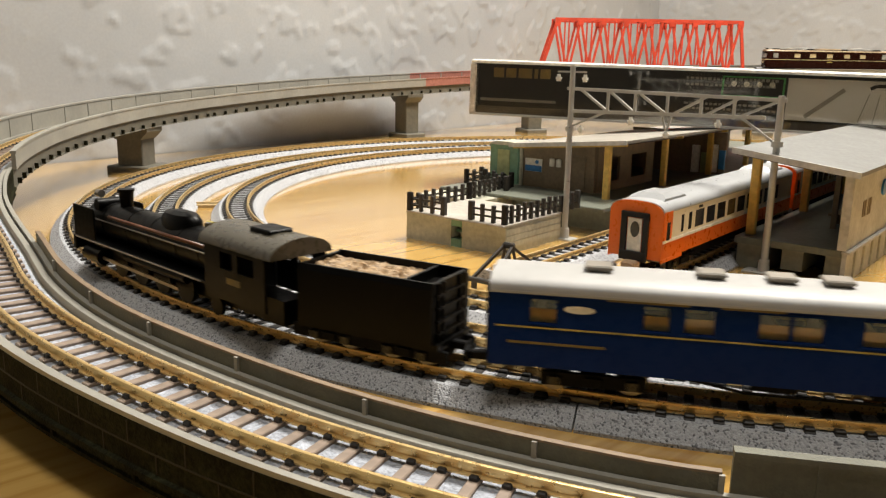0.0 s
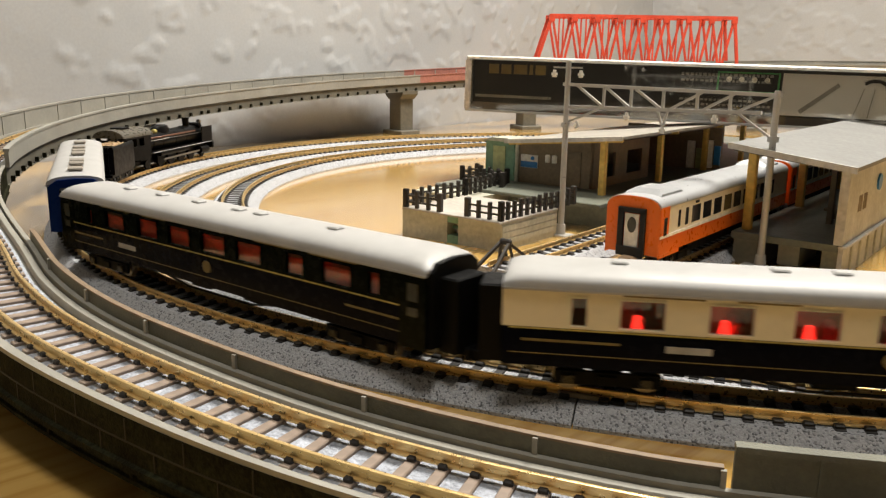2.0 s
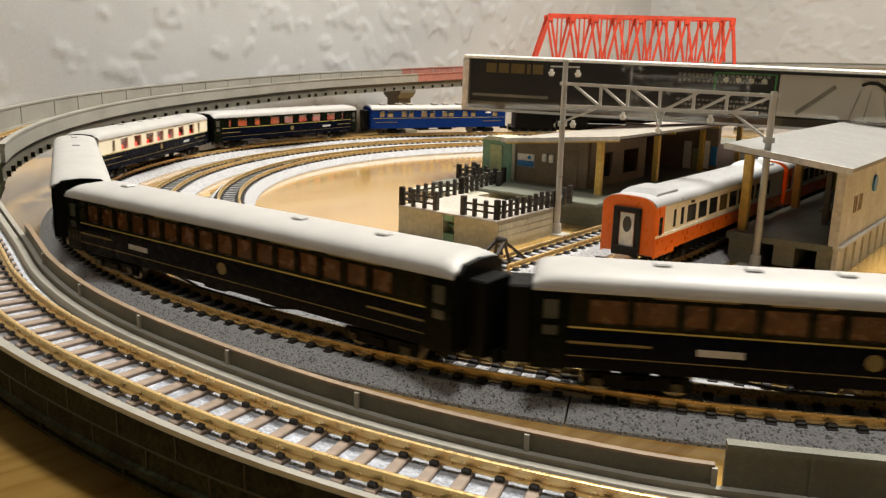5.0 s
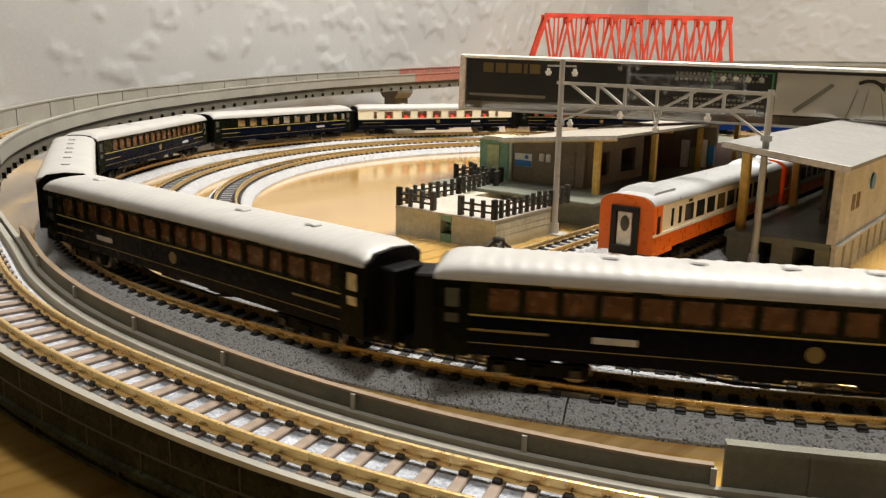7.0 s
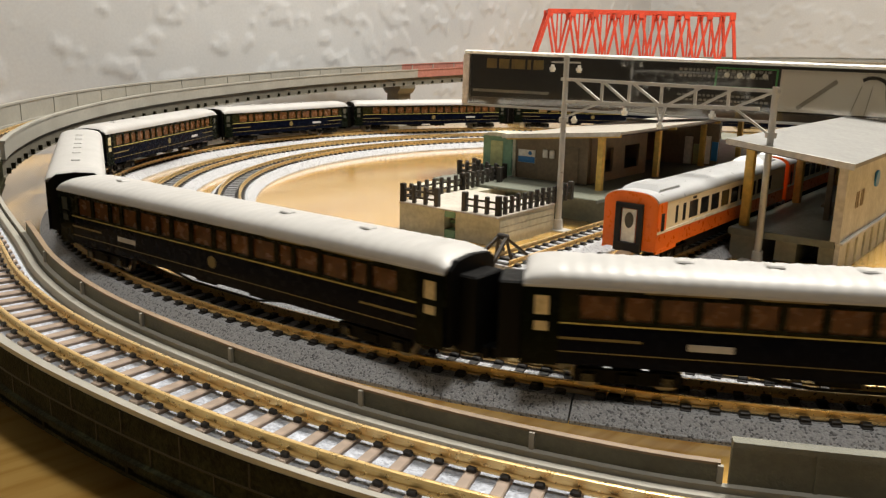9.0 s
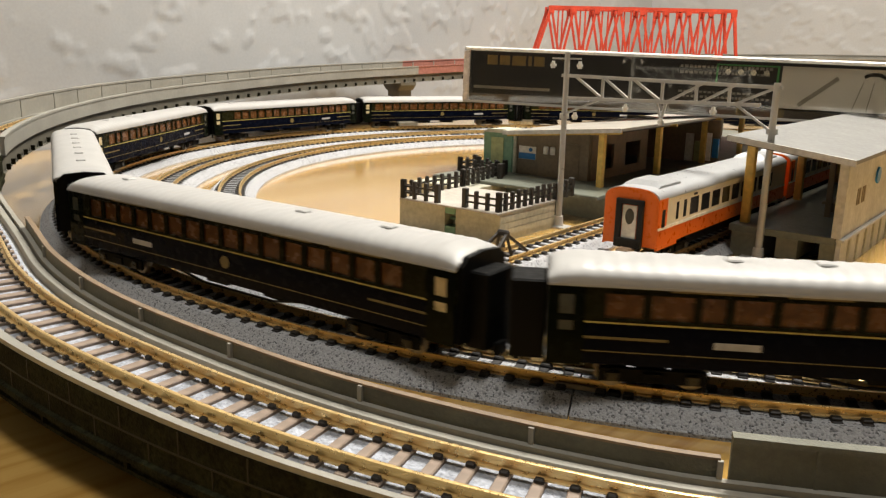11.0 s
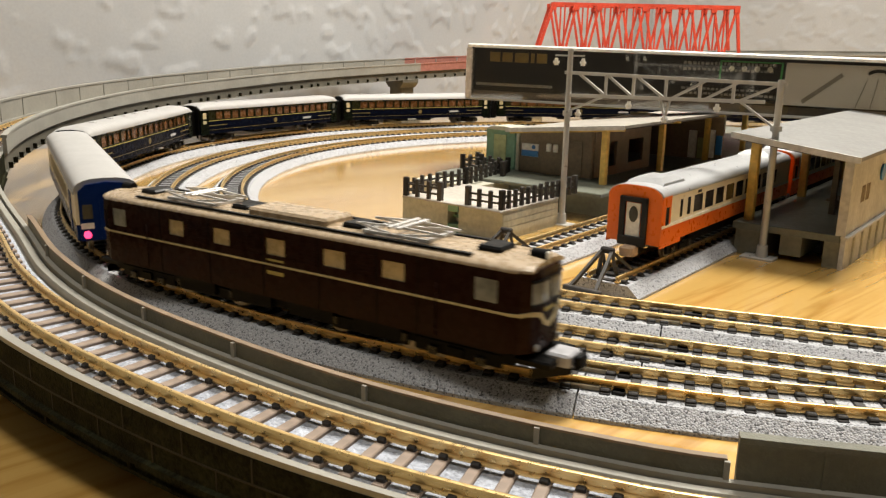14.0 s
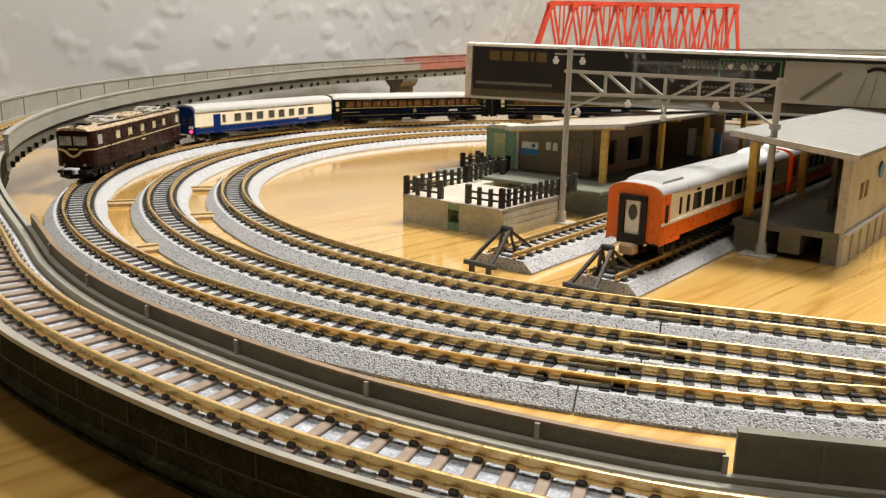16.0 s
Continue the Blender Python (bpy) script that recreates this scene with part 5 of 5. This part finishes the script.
def right_platform():
    p = empty("station_platform", "grey-green plastic platform under a pale shed roof", "platform", "platforms", m=STATION)
    part("slab", Shape().box(-103.5, -65.8, 305, 640, 9.6, 12.2, 0.3), M["slab_top"], p)
    # front blocks in the shade-darkened platform colour
    for x0, x1 in ((-102.5, -92), (-86, -78.5), (-71, -65.8)):
        part("leg_block", Shape().box(x0, x1, 306.2, 640, 2.0 if x0 == -86 else 0, 9.6), M["block_shade"], p)
    # added black sheet standing in for the shade in the recess
    part("recess_shade", Shape().box(-100, -67, 330, 332, 0, 9.6), M["black"], p)
    b = empty("platform_shed", "pale plastic shed with a flat sloping roof over the platform", "shed", m=STATION)
    part("side_wall", Shape().box(-65.6, -64.0, 305.4, 640, 0, 11.0).box(-65.4, -64.4, 305.4, 640, 12.0, 38.9), M["roof_shed"], b)
    part("wall_ledge", Shape().box(-65.8, -63.0, 305, 640, 11.0, 12.0, 0.2), M["roof_shed"], b)
    for y in range(316, 630, 13):
        part("wall_rib", Shape().box(-64.1, -63.3, y, y + 1.6, 0.6, 10.6), M["platform"], b)
    for y0 in (322, 325, 329.5, 332.5, 420, 423):
        part("wall_window", Shape().box(-64.5, -64.15, y0, y0 + 1.7, 22, 28), M["brown_wall"], b)
    part("corner_post", Shape().box(-67.4, -64.2, 304.6, 306.4, 12.2, 38.9, 0.2), M["roof_shed"], b)
    for y in (312, 380, 450, 520):
        part("shelter_post", Shape().box(-101.5, -98.3, y - 1.5, y + 1.5, 12.2, 42.6, 0.3), M["cream_post"], b, "yellow post")
        part("roof_beam", Shape().beam((-104, y, 43.2), (-66, y, 38.6), 1.6, 1.6), M["cream_post"], b)
    # brown inner wall and an added roof sheet, both darkened for interior shade
    part("inner_lining", Shape().box(-66.4, -65.9, 307, 640, 12.3, 38.6), M["lining_shade"], b, "brown inner wall, darkened for the shed's shade")
    part("ceiling_shade_sheet", Shape().prism([(-104, 43.0), (-104, 43.5), (-66.6, 39.0), (-66.6, 38.5)], "y", 300, 640), M["lining_shade"], b)
    for y in (345, 420):
        part("inner_post", Shape().box(-80, -78, y, y + 2, 12.2, 40.0), M["brown_wall"], b)
    part("roof", Shape().prism([(-105, 44.2), (-105, 45.6), (-61.4, 40.4), (-61.4, 39.0)], "y", 299, 640), M["shed_roof"], b)
    part("roof_lip", Shape().prism([(-105, 43.7), (-105, 45.8), (-61.2, 40.6), (-61.2, 38.4)], "y", 297.8, 299), M["roof_shed"], b)
    solid("round_sign", Shape().rod((-64.3, 352, 30), (-63.6, 352, 30), 3.2, 20), M["blue_sign"], "round blue and green sign on the shed wall", "sign", m=STATION)
    bench = empty("platform_bench", "brown bench on the platform", "bench", m=STATION)
    part("seat", Shape().box(-84, -76, 356, 368, 15.5, 16.4, 0.2), M["brown_wall"], bench)
    part("seat_base", Shape().box(-82.5, -77.5, 358, 366, 12.2, 15.5), M["brown_wall"], bench)
    cab = solid("kiosk", Shape().box(-77, -66, 375, 400, 12.2, 30, 0.4), M["brown_wall"], "dark brown kiosk inside the shed", "kiosk", m=STATION)


right_platform()


def gantry():
    g = empty("catenary_gantry", "grey lattice gantry spanning two tracks", "gantry", m=STATION)
    for x, top in ((-176, 73.5), (-91, 64.6)):
        post = part("post", Shape().rod((x, 303, 0.6), (x, 303, top), 1.35, 12, 1.15).rod((x, 303, 0.6), (x, 303, 5), 2.2, 12, 1.9).rod((x, 303, 46.6), (x, 303, 48.6), 2.0, 12), M["steel"], g)
        part("foot_plate", Shape().box(x - 7, x + 5, 299.5, 306.5, 0, 0.8, 0.2), M["steel"], post)
    part("top_chord", Shape().beam((-178, 303, 64.2), (-89, 303, 63.0), 1.3, 1.3), M["steel"], g)
    part("bottom_chord", Shape().beam((-176, 303, 55.0), (-96, 303, 56.6), 1.3, 1.3), M["steel"], g)
    xs = [-176, -159, -147, -133.5, -120, -107.5, -96]
    for i, x in enumerate(xs[1:-1]):
        part("lattice_post", Shape().beam((x, 303, 55.4), (x, 303, 63.6), 1.0, 1.0), M["steel"], g)
    for x0, z0, x1, z1 in ((-171, 63.6, -159.5, 56), (-158, 63.4, -147.5, 56), (-145, 63.2, -134, 56), (-131, 56, -118, 63.2), (-118, 56.4, -106, 63), (-105, 56.6, -91, 63)):
        part("diagonal", Shape().beam((x0, 303, z0), (x1, 303, z1), 1.1, 0.9), M["steel"], g)
    for x0, z0, x1, z1 in ((-159.5, 55.4, -176, 48.4), (-135.5, 55.6, -133.4, 49.4), (-131.4, 55.6, -133.0, 49.4), (-105, 56.4, -91.4, 47.6)):
        part("knee_brace", Shape().beam((x0, 303, z0), (x1, 303, z1), 0.8, 0.8), M["steel"], g)
    part("arm", Shape().beam((-183, 303, 71.0), (-169.5, 303, 71.0), 0.7, 0.7), M["steel"], g)
    for x, z in ((-182.6, 68.6), (-170, 68.6), (-148.5, 52.6), (-113, 53.6), (-171, 48.0), (-133.2, 48.4)):
        part("insulator", Shape().rod((x, 303, z - 1.6), (x, 303, z + 1.4), 1.0, 10, 0.7).rod((x, 303, z - 0.8), (x, 303, z + 0.2), 1.35, 10), M["white"], g, "white insulator")


gantry()


def display_case():
    """Long model case laid across both roofs; X runs along it, its front looks to the camera."""
    m = pose(0.0115, 0.4997, 0.0435, 0, 1.0, -18.4)
    c = empty("model_case", "long clear plastic case with black card and printed white label", "plastic case", m=m)
    L, D, H = 420.0, 44.0, 31.5
    part("card", Shape().box(4.5, 176, 1.6, D - 2, 5.5, H - 1.5), M["black"], c, "black printed card")
    part("foam_tray", Shape().box(176.2, L - 4, 2.6, D - 2, 5.5, H - 1.5), M["black"], c)
    part("label", Shape().box(176.4, L - 6, 1.3, 2.2, 6.5, H - 3.0), M["label_white"], c, "white paper label with line drawings")
    part("base_edge", Shape().box(0, L, 0, D, 0, 1.4, 0.4), M["roof_white"], c)
    part("inner_base", Shape().box(2, L - 2, 1.2, D - 1, 1.4, 5.4), M["tray_grey"], c)
    part("lid_edge", Shape().box(0, L, 0, D, H - 1.2, H + 1.0, 0.8), M["white"], c)
    part("end_cap", Shape().box(-0.4, 3.6, -0.2, D, 1.2, H - 1.0, 0.8), M["clear_edge"], c)
    part("front_pane", Shape().box(3.6, L, 0.1, 0.6, 1.4, H - 1.2), M["pane"], c)
    # maker's mark as plain strokes, unreadable lines as bars
    for i, (x, w) in enumerate(((14, 6), (21.5, 6), (29, 8), (38.5, 2), (42, 6))):
        part("mark", Shape().box(x, x + w, 1.1, 1.7, 22.5, 28), M["mark_gold"], c)
    part("print_bar", Shape().box(6, 52, 1.2, 1.7, 8.6, 10.2), M["print_grey"], c)
    for z, high in ((25.8, 1.5), (22.6, 1.3), (12.4, 1.2), (9.8, 1.2)):
        x = 124
        while x < 170:
            w = random.uniform(1.0, 2.2)
            part("print_bar", Shape().box(x, x + w, 1.2, 1.7, z, z + high), M["print_grey"], c)
            x += w + 0.7
    part("green_frame", Shape().box(143, 175, 1.0, 1.6, 27.6, 28.4).box(143, 175, 1.0, 1.6, 17.6, 18.3).box(143, 144, 1.0, 1.6, 18.3, 27.6).box(174, 175, 1.0, 1.6, 18.3, 27.6), M["green_print"], c, "green printed frame")
    for x in (147.5, 154, 160.5, 167):
        part("print_mark", Shape().rod((x + 1.6, 0.9, 24.4), (x + 1.6, 1.5, 24.4), 1.5, 10), M["white"], c)
    # drawings on the label: a rod and a bent arrow
    part("drawing", Shape().beam((186, 1.1, 8.5), (204, 1.1, 23.5), 0.3, 2.2), M["print_grey"], c)
    arrow = Shape()
    pts = [(216, 24.5), (219, 26), (223, 26), (227, 24)]
    for a, b in zip(pts, pts[1:]):
        arrow.beam((a[0], 1.1, a[1]), (b[0], 1.1, b[1]), 0.3, 1.8)
    arrow.prism([(225, 24.5), (228.5, 25.5), (228.5, 20.5)], "y", 0.9, 1.3)
    part("arrow", arrow, M["black"], c)
    for x0, z0, x1, z1 in ((216, 22, 212, 7), (221, 22, 219, 7), (227, 20, 230, 7)):
        part("drawing", Shape().beam((x0, 1.1, z0), (x1, 1.1, z1), 0.3, 0.4), M["print_grey"], c)


M["label_white"] = shader("label_paper", (0.86, 0.85, 0.87), 0.6, grain=0.03, blotch=0.04)
M["tray_grey"] = shader("tray_grey", (0.13, 0.11, 0.1), 0.5)
M["clear_edge"] = shader("clear_plastic_edge", (0.6, 0.55, 0.52), 0.25, grain=0.05, blotch=0.2, blotch_mm=8, spec=0.8)
M["mark_gold"] = shader("gold_print", (0.3, 0.21, 0.06), 0.5)
M["print_grey"] = shader("grey_print", (0.33, 0.32, 0.31), 0.6)
M["green_print"] = shader("green_print", (0.08, 0.45, 0.12), 0.5)
display_case()


def truss_bridge():
    b = empty("truss_bridge", "red plastic through truss bridge on the viaduct", "bridge")
    y, z0, z1 = 930.0, 61.0, 120.5
    for side in (-1, 1):
        yy = y + side * 17
        part("bottom_chord", Shape().box(94, 318, yy - 1.4, yy + 1.4, z0 - 3, z0 + 3), M["red"], b)
        part("top_chord", Shape().box(112, 310, yy - 1.4, yy + 1.4, z1 - 1.7, z1 + 1.7), M["red"], b)
        part("end_post", Shape().beam((95, yy, z0), (113, yy, z1), 2.6, 3.2), M["red"], b)
        part("end_post", Shape().beam((317, yy, z0), (309, yy, z1), 2.6, 3.2), M["red"], b)
        tops = [113 + 196 * i / 8 for i in range(9)]
        for i in range(1, 9):
            part("vertical", Shape().beam((tops[i - 1] + 12.2, yy, z0), (tops[i - 1] + 12.2, yy, z1), 1.6, 1.6), M["red"], b)
            part("diagonal", Shape().beam((tops[i - 1] + 12.2, yy, z0), (tops[i], yy, z1), 2.0, 2.4), M["red"], b)
            part("diagonal", Shape().beam((tops[i - 1] + 12.2, yy, z0), (tops[i - 1], yy, z1), 2.0, 2.4), M["red"], b)
        for x in tops:
            part("gusset", Shape().box(x - 3, x + 3, yy - 1.6, yy + 1.6, z1 - 6, z1 + 1.6), M["red"], b)
    for i in range(9):
        x = 113 + 196 * i / 8
        part("cross_strut", Shape().beam((x, y - 17, z1), (x, y + 17, z1), 1.8, 2.6), M["red"], b)


truss_bridge()


# ---- parked orange train ----
def orange_coach(y0, front):
    """A coach whose near end is at y0 along the station."""
    L, H = 131.0, 9.3
    c = empty("orange_coach", "orange and cream coach with a silver roof standing in the station", "model coach", "parked coaches", m=on(-113.5, y0 + L / 2, 0, -90) )
    wins = [(L / 2 - 25.5 - 10.0 * i - 7.4, L / 2 - 25.5 - 10.0 * i) for i in range(9)]
    small = [(L / 2 - 16, L / 2 - 14), (L / 2 - 22.5, L / 2 - 20)]
    for side in (-1, 1):
        y0_, y1_ = sorted((side * H, side * (H - 0.8)))
        part("side_wall", wall_with_openings(L, y0_, y1_, 19.8, 28.9, 20.8, 26.6, wins + small), M["ivory"], c)
        part("lower_side", Shape().box(-L / 2, L / 2, y0_, y1_, 13.6, 18.8), M["orange"], c)
        part("waist_line", Shape().box(-L / 2, L / 2, side * (H + 0.05) - 0.15, side * (H + 0.05) + 0.15, 18.8, 19.8), M["white"], c)
        part("backing", Shape().box(-L / 2 + 1, L / 2 - 1, side * (H - 1.3) - 0.2, side * (H - 1.3) + 0.2, 14, 28.3), M["glass_dark"], c)
        o = side * (H + 0.06)
        part("end_panel", Shape().box(L / 2 - 6.5, L / 2, o - 0.12, o + 0.12, 18.8, 28.9), M["orange"], c)
        part("door_window", Shape().box(L / 2 - 5, L / 2 - 2.6, o - 0.2, o + 0.2, 19.6, 25.4, 0.1), M["glass_dark"], c)
        part("skirt", Shape().box(L / 2 - 16, L / 2, o - 0.3 - 0.1 * side, o + 0.1, 12.4, 13.6), M["orange"], c)
        part("number_plate", Shape().box(L / 2 - 31, L / 2 - 28, o - 0.1, o + 0.1, 27.2, 28.0), M["black"], c)
        for a, b in wins + small:
            part("window_pane", Shape().box(a, b, side * (H - 0.1) - 0.12, side * (H - 0.1) + 0.12, 20.8, 26.6), M["glass_dark"], c)
    for e in (-1, 1):
        x = e * L / 2
        ring = [(-H, 13.2), (H, 13.2), (H, 28.0)] + [(H * math.copysign(abs(math.cos(a)) ** 0.7, math.cos(a)), 28.0 + 3.9 * math.sin(a)) for a in [math.pi * i / 12 for i in range(1, 12)]] + [(-H, 28.0)]
        w = part("end_wall", Shape().prism(ring, "x", x - 0.9 if e > 0 else x - 0.4, x + 0.4 if e > 0 else x + 0.9), M["orange"], c, "orange end wall")
        f = x + e * 0.4
        part("gangway_frame", Shape().box(min(f, f + e * 1.2), max(f, f + e * 1.2), -4.8, -2.9, 13.4, 28.0, 0.2).box(min(f, f + e * 1.2), max(f, f + e * 1.2), 2.9, 4.8, 13.4, 28.0, 0.2).box(min(f, f + e * 1.2), max(f, f + e * 1.2), -4.8, 4.8, 26.6, 28.2, 0.2).box(min(f, f + e * 1.4), max(f, f + e * 1.4), -4.8, 4.8, 12.4, 15.4, 0.2), M["black"], w)
        part("end_door", Shape().box(min(f, f + e * 0.4), max(f, f + e * 0.4), -2.6, 2.3, 15.4, 26.2), M["white"], w)
        rings = [[(xx, 1.5 * math.cos(a), 22.6 + 2.6 * math.sin(a)) for a in [2 * math.pi * i / 18 for i in range(18)]] for xx in (f + e * 0.35, f + e * 0.6)]
        part("oval_window", Shape().loft(rings), M["window_grey"], w)
        part("coupler_box", Shape().box(min(x, x + e * 5), max(x, x + e * 5), -2.4, 2.4, 9.4, 12.6, 0.6), M["coupler_tan"] if front and e > 0 else M["under"], c)
        bogie(c, e * (L / 2 - 22), 14, 2.9)
    rings = []
    for x in (-L / 2, L / 2):
        rings.append([(x, H + 0.1, 28.6)] + [(x, (H + 0.1) * math.copysign(abs(math.cos(a)) ** 0.7, math.cos(a)), 28.9 + 3.1 * math.sin(a)) for a in [math.pi * i / 14 for i in range(15)]] + [(x, -H - 0.1, 28.6)])
    top = part("roof", Shape().loft(rings), M["silver"], c)
    for x0, x1 in ((L / 2 - 24, L / 2 - 4), (-L / 2 + 4, -L / 2 + 24)):
        part("air_conditioner", Shape().loft([[(x0, -6.6, 30.2), (x1, -6.6, 30.2), (x1, 6.6, 30.2), (x0, 6.6, 30.2)], [(x0 + 1.5, -6.2, 32.2), (x1 - 3, -6.2, 32.2), (x1 - 3, 6.2, 32.2), (x0 + 1.5, 6.2, 32.2)], [(x0 + 4, -4.0, 33.5), (x1 - 5, -4.0, 33.5), (x1 - 5, 4.0, 33.5), (x0 + 4, 4.0, 33.5)]], False), M["silver"], top)
    part("underframe", Shape().box(-L / 2 + 30, L / 2 - 30, -7, 7, 9.4, 13.4, 0.3), M["under"], c)
    part("floor", Shape().box(-L / 2 + 0.6, L / 2 - 0.6, -8, 8, 13.3, 14.2), M["under"], c)


M["coupler_tan"] = shader("tan_coupler", (0.5, 0.34, 0.22), 0.5)
orange_coach(241.5, True)
orange_coach(378.5, False)
orange_coach(515.5, False)


# mm by which the train falls behind an even pace near the end
SLACK = [(13.0, 0.0), (13.5, 4.0), (14.0, 6.0), (14.5, 9.0), (15.0, 4.0), (15.5, 3.0), (16.0, 2.0)]


def travelled(t):
    """Way made by the train since the start; it gains a little between 4 and 6.5 s and slackens about 14.5 s."""
    k = max(0.0, min(1.0, (t - 4.1) / 2.3))
    late = 0.0
    for (t0, a), (t1, b) in zip(SLACK, SLACK[1:]):
        if t0 <= t <= t1:
            late = a + (b - a) * (t - t0) / (t1 - t0)
    return SPEED * t + 17.0 * k * k * (3 - 2 * k) - late


def motions():
    steps = [i * 0.25 for i in range(65)]
    for car, s, base in TRAIN:
        walk(car, [(t, ride(s + travelled(t), base)) for t in steps])


motions()
